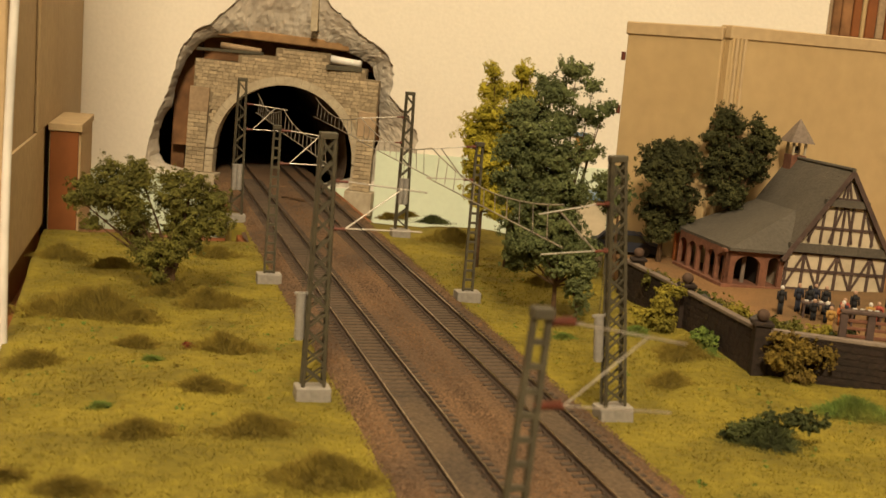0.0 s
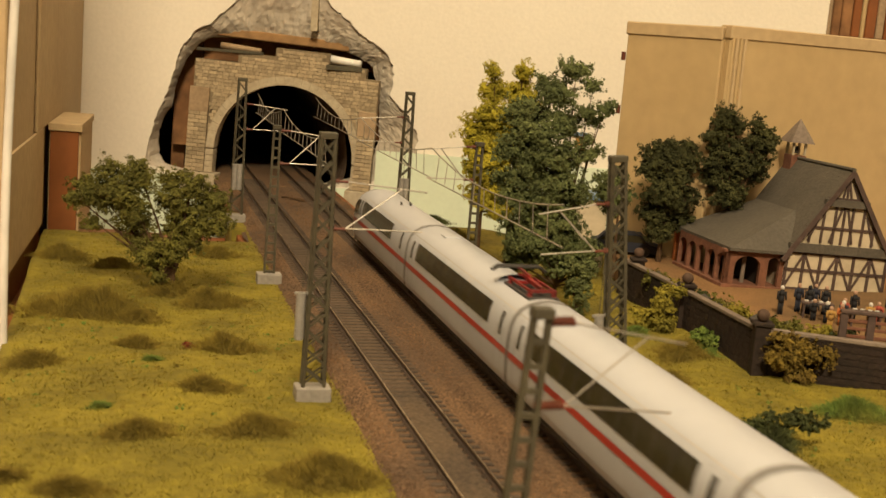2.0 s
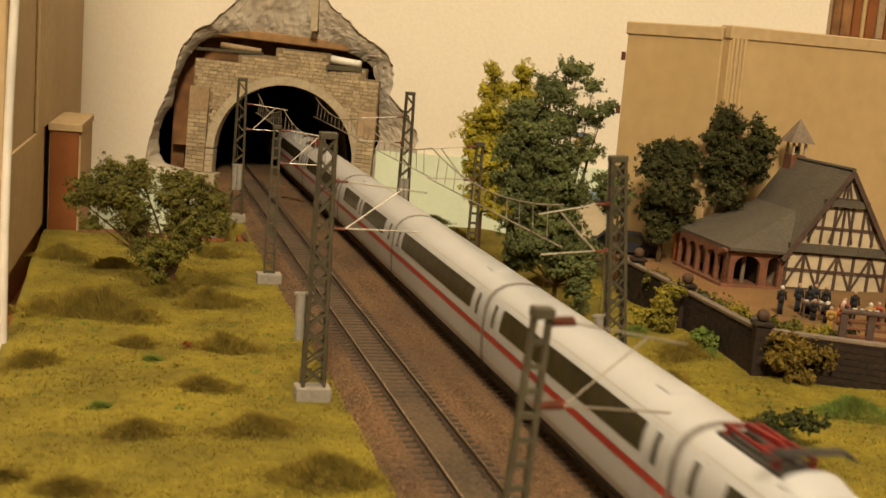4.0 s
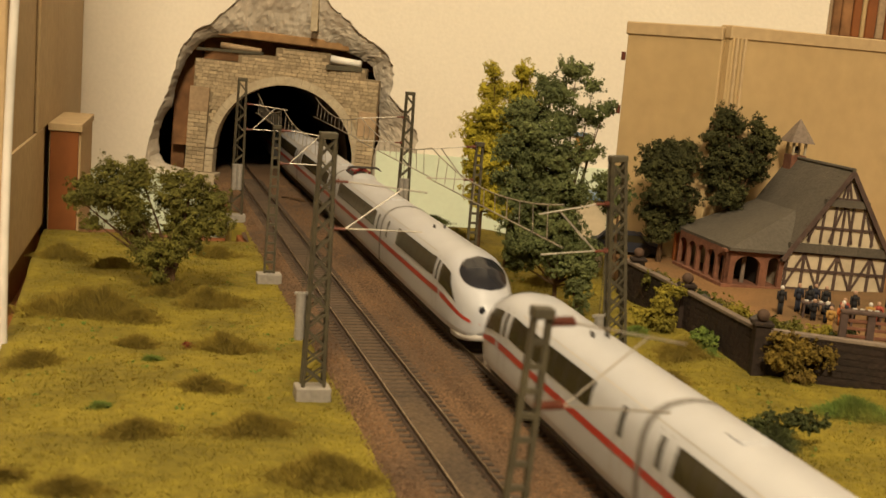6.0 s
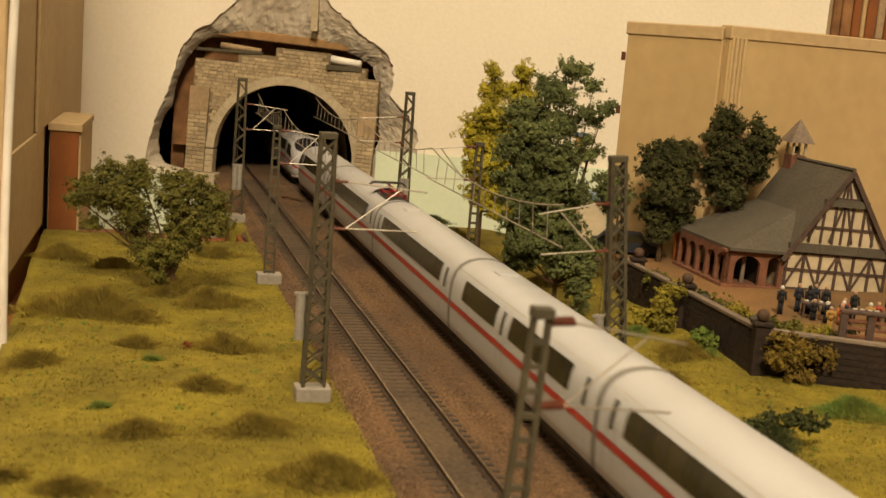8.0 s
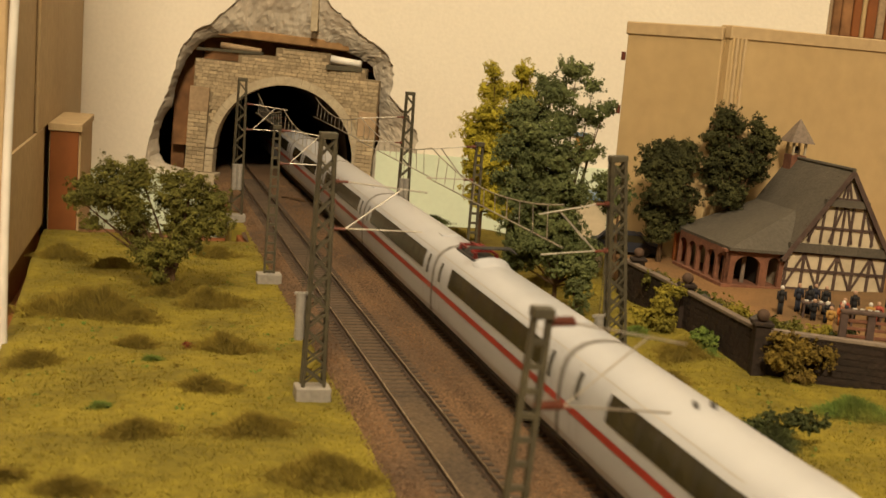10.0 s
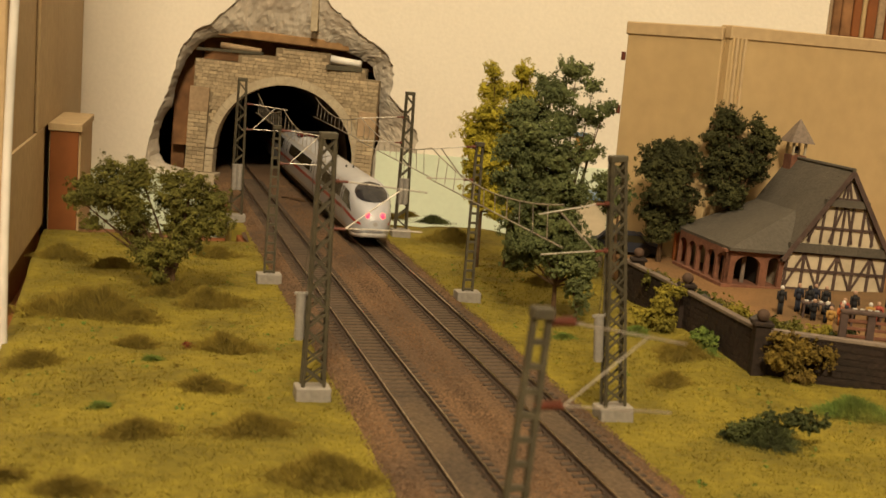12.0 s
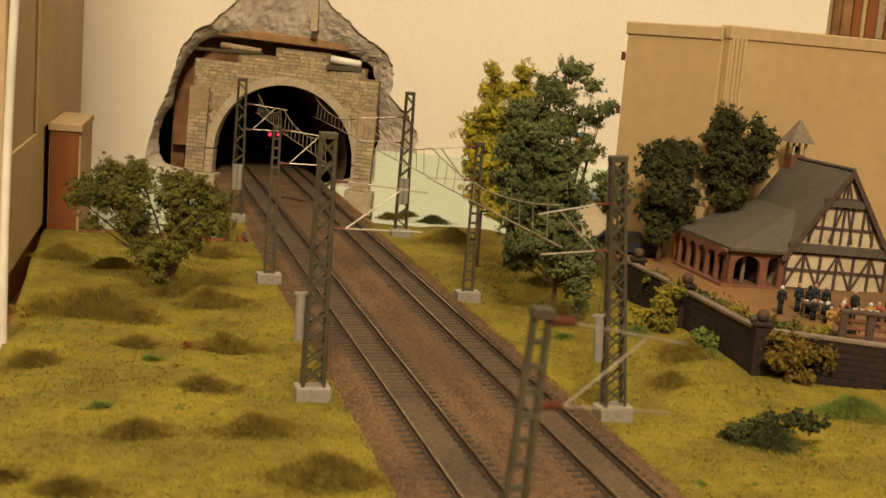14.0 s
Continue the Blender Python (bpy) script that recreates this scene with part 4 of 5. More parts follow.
def tree(label, x, y, z, lobes, leaf, seed, tips, clump_r, count, size, trunk_r, stems=1):
    """Trunk, limbs and a crown of small leaf clumps. lobes: (dx, dy, height, rx, ry, rz)."""
    rs = np.random.RandomState(seed)
    t = thing("model_tree", label, "tree", "model trees", mpose(x, y, z))
    cs, rr, hubs, twigs = sprays(lobes, tips, clump_r, rs)
    bm = bmesh.new()
    low = min(l[2] - l[5] for l in lobes)
    mid_x = sum(l[0] for l in lobes) / len(lobes)
    for k in range(stems):
        off = (k - (stems - 1) / 2) * trunk_r * 2.4
        fork = (off * 1.6 + mid_x * 0.12, 0, max(low, 6) + 3)
        rod(bm, (off, 0, -3), fork, trunk_r * 1.25, trunk_r * 0.75, 8)
        for i, (lx, ly, lz, rx, ry, rz) in enumerate(lobes):
            if i % stems != k:
                continue
            mid = ((fork[0] + lx) / 2 + rs.uniform(-2, 2), (fork[1] + ly) / 2, fork[2] + (lz - fork[2]) * 0.55)
            rod(bm, fork, mid, trunk_r * 0.6, trunk_r * 0.35, 6)
            rod(bm, mid, (lx, ly, lz + rz * 0.3), trunk_r * 0.35, trunk_r * 0.12, 6)
    for hub, tip in twigs[::3]:
        rod(bm, hub, tip, trunk_r * 0.16, trunk_r * 0.06, 4)
    part("trunk", bm, BARK, t, "thin brown trunk and limbs")
    v, f = leaves(cs, rr, count, size, rs, hubs)
    raw("crown", v, f, leaf, t, "crown of small flocked leaf clumps")
    return t


tree("small olive-green model tree with two rounded crowns", -154, 693, -2, [(-34.4, 0, 61.7, 9.5, 5.7, 8.9), (-50.1, 5, 55.6, 9.6, 5.7, 5.7), (-54.7, -5, 49.4, 5.7, 4, 4.5), (-20.1, 0, 64.4, 8.9, 5.3, 8.3), (-41.9, 5, 48.2, 12.8, 7.7, 5.7), (-29.3, -5, 52.4, 12.8, 7.7, 8.0), (-24.0, 0, 40.0, 12.1, 7.3, 7.0), (-18.7, 5, 29.0, 9.6, 5.8, 8.0), (-11.9, -5, 19.8, 7.1, 4.2, 7.1), (-6.1, 0, 10.4, 4.5, 4, 5.8), (-0.9, 5, 61.2, 7.0, 4.2, 7.0), (11.9, -5, 62.2, 8.3, 5.0, 6.4), (4.3, 0, 52.0, 12.8, 7.7, 8.9), (20.4, 5, 51.6, 10.2, 6.1, 9.6), (26.7, -5, 40.9, 6.4, 4, 6.4), (14.5, 0, 39.9, 11.5, 6.9, 8.3), (1.8, 5, 37.2, 9.0, 5.4, 9.0), (2.4, -5, 24.2, 7.7, 4.6, 7.7), (-44.7, 0, 35.0, 6.4, 4, 2.9), (-4.8, 0, 4.0, 4.5, 4, 4.5), (-21.2, -5, 49.9, 8.9, 5.4, 5.7), (10.1, 0, 31.4, 9.6, 5.8, 6.4)], LEAF_OLIVE, 3, 780, 2.9, 84000, 0.6, 1.7, 2)
tree("tall deep-green model tree with loose open branches", 68, 719, -4, [(-0.1, 0, 143.6, 10.4, 6.2, 4.5), (-16.3, 5, 136.8, 7.1, 4.3, 5.2), (10.4, -5, 136.4, 4.2, 4, 2.9), (-8.4, 0, 129.1, 11.7, 7.0, 6.5), (-25.1, 5, 115.7, 12.4, 7.4, 9.8), (8.6, -5, 121.4, 5.2, 4, 2.6), (18.8, 0, 124.1, 4.6, 4, 3.9), (15.8, 5, 114.8, 7.2, 4.3, 2.3), (-3.8, -5, 114.2, 9.8, 5.9, 7.2), (8.6, 0, 105.4, 3.6, 4, 2.6), (-26.6, 5, 96.0, 15.1, 9.0, 10.5), (-5.3, -5, 96.1, 15.1, 9.0, 8.5), (11.7, 0, 96.8, 5.6, 4, 4.3), (-28.0, 5, 74.4, 14.5, 8.7, 11.2), (-5.1, -5, 76.3, 15.8, 9.5, 9.9), (6.2, 0, 72.2, 7.2, 4.3, 5.3), (-21.0, 5, 51.6, 12.6, 7.5, 10.6), (-2.9, -5, 53.1, 13.9, 8.3, 9.9), (-21.1, 0, 34.8, 9.3, 5.6, 7.3), (-1.0, 5, 33.1, 15.3, 9.2, 8.6), (13.6, -5, 30.9, 8.6, 5.2, 6.6), (10.4, 0, 18.7, 6.7, 4, 4.0), (-25.5, 5, 27.7, 4.7, 4, 4.7), (-13.8, 0, 63.9, 19.1, 11.5, 7.9), (-13.5, -5, 42.2, 15.9, 9.5, 8.6), (3.1, 0, 42.9, 12.6, 7.6, 7.3), (16.5, -5, 41.3, 6.6, 4, 5.3), (-14.2, 0, 85.5, 14.4, 8.7, 7.9), (-16.1, -5, 106.7, 13.1, 7.8, 7.2)], LEAF_GREEN, 11, 1600, 2.8, 150000, 0.68, 1.5)
tree("spindly little tree under the tall green tree", 80, 706, -4, [(0, 0, 20, 6, 5, 12), (-8, 0, 32, 8, 6, 8), (2, 0, 8, 5, 4, 5)], LEAF_GREEN, 12, 60, 2.2, 4200, 0.7, 0.8)
tree("mustard yellow model poplar in autumn colour", 24, 858, -4, [(2.2, 0, 135.4, 5.0, 4, 5.8), (1.6, 5, 123.8, 8.1, 4.9, 9.3), (1.8, -5, 108.3, 10.9, 6.5, 9.3), (-9.3, 0, 91.0, 9.4, 5.6, 6.2), (1.3, 5, 90.7, 14.0, 8.4, 10.9), (2.8, -5, 73.2, 14.9, 8.9, 11.7), (10.2, 0, 56.0, 11.0, 6.6, 11.0), (-0.7, 0, 100.3, 15.6, 9.3, 9.3), (1.0, -5, 80.9, 18.0, 10.8, 10.2), (5.9, 0, 51.7, 15.7, 9.4, 10.2), (13.4, -5, 42.4, 10.2, 6.1, 6.3), (-2.7, 0, 68.8, 13.3, 8.0, 8.6)], LEAF_YELLOW, 21, 800, 3.0, 90000, 0.7, 1.4)
tree("mustard yellow model poplar beside a taller green tree", 45, 868, -4, [(0.6, 0, 136.7, 5.1, 4, 5.5), (0.1, 5, 124.9, 6.7, 4, 8.6), (2.6, -5, 109.5, 7.9, 4.7, 11.8), (2.4, 0, 89.8, 8.7, 5.2, 11.8), (1.9, 0, 117.3, 8.6, 5.2, 9.4), (-0.4, -5, 99.4, 10.2, 6.1, 10.2)], LEAF_YELLOW, 22, 340, 3.0, 44000, 0.7, 1.6)
tree("loose dark-green young tree behind the wall", 112, 800, 10, [(-7.1, 0, 60.8, 9.5, 5.7, 6.2), (-8.8, 5, 51.8, 5.9, 4, 4.4), (0.5, -5, 50.7, 5.9, 4, 4.4), (-5.6, 0, 67.5, 4.4, 4, 2.9), (-4.8, 5, 41.8, 3.7, 4, 3.7)], LEAF_GREEN, 31, 90, 2.8, 8000, 0.8, 1.0)
tree("dense blackish-green round tree behind the porch", 148, 842, 11, [(-9.9, 0, 77.6, 9.2, 5.5, 5.4), (7.1, 5, 80.1, 10.7, 6.4, 5.4), (-12.7, -5, 67.7, 6.9, 4.1, 8.4), (2.8, 0, 67.1, 16.1, 9.7, 11.5), (15.7, 5, 72.0, 5.4, 4, 5.0), (2.7, -5, 50.4, 17.7, 10.6, 11.5), (-5.5, 0, 37.3, 9.3, 5.6, 10.8), (12.3, 5, 33.6, 9.3, 5.6, 7.7), (-0.1, -5, 22.8, 7.7, 4.6, 7.0)], LEAF_DARK, 41, 560, 3.1, 64000, 0.72, 1.8)
tree("dense dark-green bushy tree behind the house roof", 198, 846, 11, [(-14.7, 0, 102.0, 6.9, 4.1, 7.7), (-3.9, 5, 99.1, 3.8, 4, 3.4), (5.5, -5, 100.6, 3.4, 4, 4.6), (-22.9, 0, 89.9, 3.8, 4, 2.7), (-11.8, 5, 83.8, 10.8, 6.5, 10.8), (10.8, -5, 88.7, 8.1, 4.8, 7.7), (3.0, 0, 73.4, 16.2, 9.7, 13.1), (-13.3, 5, 64.4, 8.9, 5.3, 10.8), (-6.0, -5, 51.3, 10.1, 6.0, 8.5), (-20.2, 0, 73.5, 3.1, 4, 3.1), (18.5, 5, 92.1, 3.5, 4, 3.5)], LEAF_DARK, 42, 560, 3.0, 64000, 0.72, 1.8)


def tuft(label, x, y, r, mat, seed, high=0.45, name="grass_tuft", group="grass tufts", z=None, wide=1.0):
    rs = np.random.RandomState(seed)
    n = int(800 + 330 * r)
    ang, rad = rs.rand(n) * 6.283, np.minimum(np.abs(rs.normal(size=n)) * 0.60, 1.9)
    z0 = (grass_height(x, y) if z is None else z) - 0.6
    turn = rs.uniform(-0.2, 0.9)
    ct, st = math.cos(turn), math.sin(turn)
    verts, faces = [], []
    for a, q in zip(ang, rad):
        ragged = 0.85 + 0.55 * noise.noise((1.3 * math.cos(a), 1.3 * math.sin(a), seed * 0.7))
        ex, ey = 1.15 * r * wide * q * ragged * math.cos(a), 0.72 * r * q * ragged * math.sin(a)
        bx, by = ex * ct - ey * st, ex * st + ey * ct
        h = 0.7 + high * r * math.exp(-1.5 * q * q) * (0.3 + 0.8 * rs.rand()) * (1 + 0.6 * noise.noise((bx * 0.15, by * 0.15, seed)))
        foot = h * 0.55 * rs.rand()
        long = min(h, 3.4)
        tx, ty = bx + rs.normal() * long * 0.6, by + rs.normal() * long * 0.6
        w = 0.10 + 0.10 * rs.rand()
        c, s = math.cos(a * 7), math.sin(a * 7)
        b = len(verts)
        verts += [(bx - w * c, by - w * s, foot), (bx + w * c, by + w * s, foot), ((bx + tx) / 2 + w * 0.8, (by + ty) / 2, foot + (h - foot) * 0.6), (tx, ty, h)]
        faces += [(b, b + 1, b + 2), (b, b + 2, b + 3)]
    ob = raw(name, verts, faces, mat)
    ob.location = (x * MM, y * MM, z0 * MM)
    return tagged(ob, label, "tuft", group)


TUFTS = [('O', -176, 531, 13.0), ('O', -144, 585, 12.0), ('O', -100, 582, 16.0), ('O', -109, 448, 13.0), ('O', -66, 466, 15.0), ('O', -33, 419, 19.0), ('O', -116, 386, 11.0), ('O', -96, 509, 12.0), ('O', -128, 678, 19.0), ('O', -186, 641, 30.0), ('O', -240, 774, 18.0), ('O', -137, 389, 7.0), ('O', -152, 827, 15.0), ('O', -204, 760, 14.0), ('O', 130, 641, 18.0), ('O', 116, 592, 12.0), ('O', 6, 970, 22.0), ('G', -10, 1054, 13.0), ('G', 144, 503, 16.0), ('B', 197, 562, 18.0), ('B', 70, 661, 6.0), ('B', 144, 651, 9.0), ('B', 114, 687, 10.0), ('O', 72, 821, 15.0), ('O', -153, 692, 16.0), ('B', -130, 475, 5.0), ('B', -127, 547, 5.0), ('O', -48, 1067, 11.0), ('O', -34, 1093, 10.0), ('O', -158, 637, 12.0)]
for i, (k, x, y, r) in enumerate(TUFTS):
    mat, label = {"O": (TUFT, "low olive-brown tuft of model grass fibre"), "G": (GREEN_TUFT, "dark green straggly model bush on the grass"), "B": (BRIGHT_TUFT, "small fresh-green flock tuft on the grass")}[k]
    tuft(label, x, y, r * (1.15 if k == "O" else 1.0), mat, 100 + i, 0.42 if k == "O" else 0.5)


def bush(label, x, y, z, lobes, leaf, seed, count, size=1.2):
    rs = np.random.RandomState(seed)
    cs, rr, hubs, _ = sprays([(l[0], l[1], l[2], l[3], l[3], l[3]) for l in lobes], 22 * len(lobes), max(1.3, 0.30 * lobes[0][3]), rs)
    v, f = leaves(cs, rr, count, size, rs, hubs)
    ob = raw("bush", v, f, leaf)
    ob.location = (x * MM, y * MM, z * MM)
    return tagged(ob, label, "bush", "bushes along the wall")


bush("dark green spiky bush on the open grass", 144, 503, -3, [(-17, 0, 0, 4), (-12, 0, 2, 4.5), (-7, 1, 3, 5), (-2, -1, 4, 5), (3, 0, 5, 5), (8, 1, 6, 5), (12, 0, 7, 4.5), (16, 0, 8, 4), (20, 0, 9, 3), (0, 2, 7, 4), (9, 0, 9, 3.5)], GREEN_TUFT, 61, 12000, 0.6)
bush("yellow-green ivy bush against the dark wall", 128, 700, 1, [(0, 0, 14, 5), (4, 0, 5, 6), (-5, 0, 2, 6), (8, 2, 18, 3.5), (-10, 0, -1, 5), (-3, 0, 8, 4), (2, -3, 0, 5), (-14, 2, 4, 4)], LEAF_IVY, 62, 9000, 0.8)
bush("yellow-brown climbing bush over the dark wall", 182, 610, -2, [(0, 0, 12, 7), (-9, 0, 16, 5), (9, 0, 14, 6), (0, 0, 2, 6), (-6, 0, 7, 6), (13, 0, 9, 5), (-12, 0, 8, 4), (18, 0, 13, 3.5), (5, 0, -2, 4)], LEAF_RUST, 63, 12000, 0.75)
bush("fresh green bush at the foot of the wall", 146, 655, -3, [(0, 0, 4, 6), (-3, 0, 7, 5)], BRIGHT_TUFT, 64, 4000, 0.7)
for i, (x, y, r) in enumerate([(134, 760, 6), (141, 730, 6), (150, 712, 5), (158, 690, 6), (165, 668, 6), (176, 655, 5), (188, 640, 6), (200, 634, 6), (212, 630, 5), (176, 640, 5)]):
    bush("low green hedge bush along the courtyard wall", x, y, 13, [(0, 0, 1, r), (r * 0.7, 2, 2, r * 0.8), (-r * 0.6, 3, 1, r * 0.7)], (LEAF_OLIVE, LEAF_IVY, GREEN_TUFT)[i % 3], 70 + i, 2200, 0.7)


def grass_blades():
    rs = np.random.RandomState(9)
    verts, faces = [], []
    n = 0
    while n < 110000:
        y = 330 + 620 * rs.rand() ** 1.5
        x = left_edge(y) + 4 + rs.rand() * (470)
        u = (x - 184.3) * COS + y * SIN
        e = abs(rs.normal()) * 3.0
        if -SPACING - 30 + e < u < 24 - e or y > 885 and u < 0:
            continue
        n += 1
        z = (grass_height(x, y) if not -SPACING - 30 < u < 24 else -4.8) - 0.2
        h = 0.6 + 1.0 * rs.rand()
        a = rs.rand() * 6.283
        w = 0.18 + 0.16 * rs.rand()
        b = len(verts)
        verts += [(x - w * math.cos(a), y - w * math.sin(a), z), (x + w * math.cos(a), y + w * math.sin(a), z), (x + rs.normal() * 0.7, y + rs.normal() * 0.7, z + h)]
        faces.append((b, b + 1, b + 2))
    raw("grass", verts, faces, BLADE, None, "short yellow-green static grass fibres", "stuff")


grass_blades()
for x, y in ((-118, 583), (-112, 588), (-121, 590)):
    tuft("tiny red flock flower patch in the grass", x, y, 2.2, RED_METAL, int(y), 0.6, "flower_patch", "flower patches")

def flock_lumps(name, mat, label, n, seed):
    """Fine lumps of flock over the grass."""
    rs = np.random.RandomState(seed)
    cs, rr = [], []
    while len(cs) < n:
        y = 340 + 560 * rs.rand() ** 1.3
        x = left_edge(y) + 6 + rs.rand() * 440
        u = (x - 184.3) * COS + y * SIN
        if -SPACING - 32 < u < 25 or (x > 110 and y > 600) or noise.noise((x * 0.02, y * 0.02, seed)) < 0.05:
            continue
        cs.append((x, y, grass_height(x, y)))
        rr.append(0.8 + 2.4 * rs.rand() ** 2)
    v, f = leaves(cs, rr, n * 22, 0.5, rs, None, 0.55)
    raw(name, v, f, mat, None, label, "stuff")


flock_lumps("olive_flock", TUFT, "fine olive flock lumps in the grass", 320, 5)
flock_lumps("green_flock", BRIGHT_TUFT, "fine green flock lumps in the grass", 240, 9)

# ---- terrace with its retaining wall ----
TERRACE = 13.0
WALL_LINE = [(119, 812), (138, 738), (165, 622), (226, 606), (330, 580)]


def terrace():
    bm = bmesh.new()
    poly = [(121, 812), (140, 738), (167, 625), (226, 609), (330, 583), (700, 560), (700, 1500), (560, 1500), (185, 862), (150, 1020), (119, 900)]
    prism(bm, poly, TERRACE - 16, TERRACE, "z")
    return part("terrace", bm, COURT, None, "ochre gravel courtyard terrace", kind="structure")


terrace()


def retaining_wall():
    t = thing("retaining_wall", "dark brown stone retaining wall with a weathered coping", "wall")
    rw = random.Random(4)
    for (x0, y0), (x1, y1) in zip(WALL_LINE, WALL_LINE[1:]):
        a, b = Vector((x0, y0, 0)), Vector((x1, y1, 0))
        d = b - a
        m = Matrix.Translation(a) @ pose(0, 0, 0, 0, 0, math.degrees(math.atan2(d.y, d.x)))
        part("wall_length", box(bmesh.new(), 0, d.length, -1.5, 1.5, -10, 17, 0.2, m=m), DARK_BRICK, t)
        part("coping", box(bmesh.new(), 0, d.length, -2.3, 2.3, 17, 19, 0.3, m=m), COPING, t, "weathered grey-brown coping")
        z = -8.0
        k = 0
        while z < 16:
            x = -rw.uniform(0, 4)
            while x < d.length - 1:
                w = rw.uniform(4.5, 7.5)
                e = min(x + w - 0.4, d.length)
                for sd in ((-1.5, -1.75 - rw.uniform(0, 0.25)),):
                    part("stone", box(bmesh.new(), max(x, 0), e, sd[1], sd[0], z, z + 3.0, m=m), DARK_BRICK, t)
                x += w
            z += 3.4
            k += 1
    for (x, y) in ((127, 795), (144, 714), (166, 622)):
        p = part("pier", box(bmesh.new(), x - 4, x + 4, y - 4, y + 4, -10, 20, 0.4), DARK_BRICK, t)
        part("pier_cap", box(bmesh.new(), x - 5.2, x + 5.2, y - 5.2, y + 5.2, 20, 22.2, 0.5), DARK_BRICK, p)
        part("ball", ball(bmesh.new(), (x, y, 25.2), 3.4, 3), BALL_STONE, p, "dark stone ball finial", True)


retaining_wall()


# ---- half-timbered house ----
def house():
    t = thing("half_timbered_house", "half-timbered model house with a grey tiled roof and arcaded porch", "house", m=mpose(215, 774, TERRACE, 0, 2.0, 13))
    W, D, E, A = 72.0, 78.0, 25.0, 79.0
    mid = W / 2
    bm = bmesh.new()
    prism(bm, [(0, 0), (W, 0), (W, E), (mid, A - 3), (0, E)], 0, D)
    wall = part("wall", bm, INFILL, t, "cream plaster infill")
    slope = (A - E) / mid

    def beam(a, b, w=1.7, name="beam"):
        part(name, bar(bmesh.new(), (a[0], -0.35, a[1]), (b[0], -0.35, b[1]), w, 1.3) if abs(a[0] - b[0]) < 1e-6 else bar(bmesh.new(), (a[0], -0.35, a[1]), (b[0], -0.35, b[1]), 1.3, w), TIMBER, wall)

    def inside(z):
        return max(0.0, (z - E) / slope)

    for z, w in ((0.8, 1.8), (13, 1.8), (24.2, 1.8), (41, 1.6), (60, 1.8)):
        beam((inside(z), z), (W - inside(z), z), w)
    n = 6
    for i in range(n + 1):
        x = 1 + (W - 2) * i / n
        beam((x, 0), (x, 24), 1.8, "post")
        if i < n:
            x1 = 1 + (W - 2) * (i + 1) / n
            beam((x, 1), (x1, 24) if i % 2 == 0 else (x1, 1), 1.3, "brace") if i % 2 == 0 else beam((x, 24), (x1, 1), 1.3, "brace")
    for x in (14, 22, 30, 36, 42, 50, 58):
        top = min(55, E + slope * min(x, W - x) - 1)
        if top > 33:
            beam((x, 31), (x, top), 1.5, "post")
    for a, b in (((13, 32), (20, 50)), ((28, 32), (34, 54)), ((38, 54), (44, 32)), ((59, 32), (52, 50)), ((33, 61), (36, 72)), ((39, 61), (36, 72)), ((36, 60), (36, 74)), ((28, 61), (33, 70)), ((44, 61), (39, 70))):
        beam(a, b, 1.2, "brace")
    for z, w in ((27.5, 5.5), (57.5, 4.5)):
        i = inside(z)
        part("pent_roof", bar(bmesh.new(), (i - 1, -1.6, z), (W - i + 1, -1.6, z), 3.2, w), SLATE, t, "narrow grey tiled pent roof")
    # main roof, two slopes with tile courses
    for sgn in (-1, 1):
        bm = bmesh.new()
        x0, x1 = (mid, -3.5) if sgn < 0 else (mid, W + 3.5)
        z1 = A - slope * (mid + 3.5)
        prism(bm, [(mid, A), (x1, z1), (x1, z1 - 2.2), (mid, A - 2.4)], -3.5, D + 3)
        roof = part("roof", bm, SLATE, t, "grey tiled roof slope")
        nrow = 22
        for k in range(nrow):
            f0, f1 = k / nrow, (k + 1.02) / nrow
            xa, xb = mid + (x1 - mid) * f0, mid + (x1 - mid) * f1
            za, zb = A + (z1 - A) * f0, A + (z1 - A) * f1
            nx, nz = sgn * 0.82, 0.57
            bm = bmesh.new()
            prism(bm, [(xa + nx * 0.05, za + nz * 0.05), (xb + nx * 0.10, zb + nz * 0.10), (xb, zb)], -3.6, D + 3.1)
            part("tile_course", bm, SLATE, roof)
        part("verge_board", bar(bmesh.new(), (mid, -3.7, A - 1.5), (x1, -3.7, z1 - 1.0), 1.2, 3.0), TIMBER, t)
    part("ridge", rod(bmesh.new(), (mid, -3.8, A + 0.2), (mid, D + 3.2, A + 0.2), 1.3, 1.3, 8), SLATE, t)
    # porch roof
    px, py0, ez = -40.0, -4.0, 24.0
    ix, iz = 14.5, 48.0
    bm = bmesh.new()
    ring = [(px, py0, ez), (2, py0, ez), (ix, 22, iz), (ix, D, iz), (px, D + 2, ez)]
    up = [bm.verts.new(p) for p in ring]
    dn = [bm.verts.new((p[0], p[1], p[2] - 1.8)) for p in ring]
    bm.faces.new((up[0], up[2], up[3], up[4])), bm.faces.new((up[0], up[1], up[2]))
    bm.faces.new(dn[::-1])
    for i in range(5):
        j = (i + 1) % 5
        bm.faces.new((up[i], up[j], dn[j], dn[i]))
    part("porch_roof", bm, SLATE, t, "shallow grey porch roof")
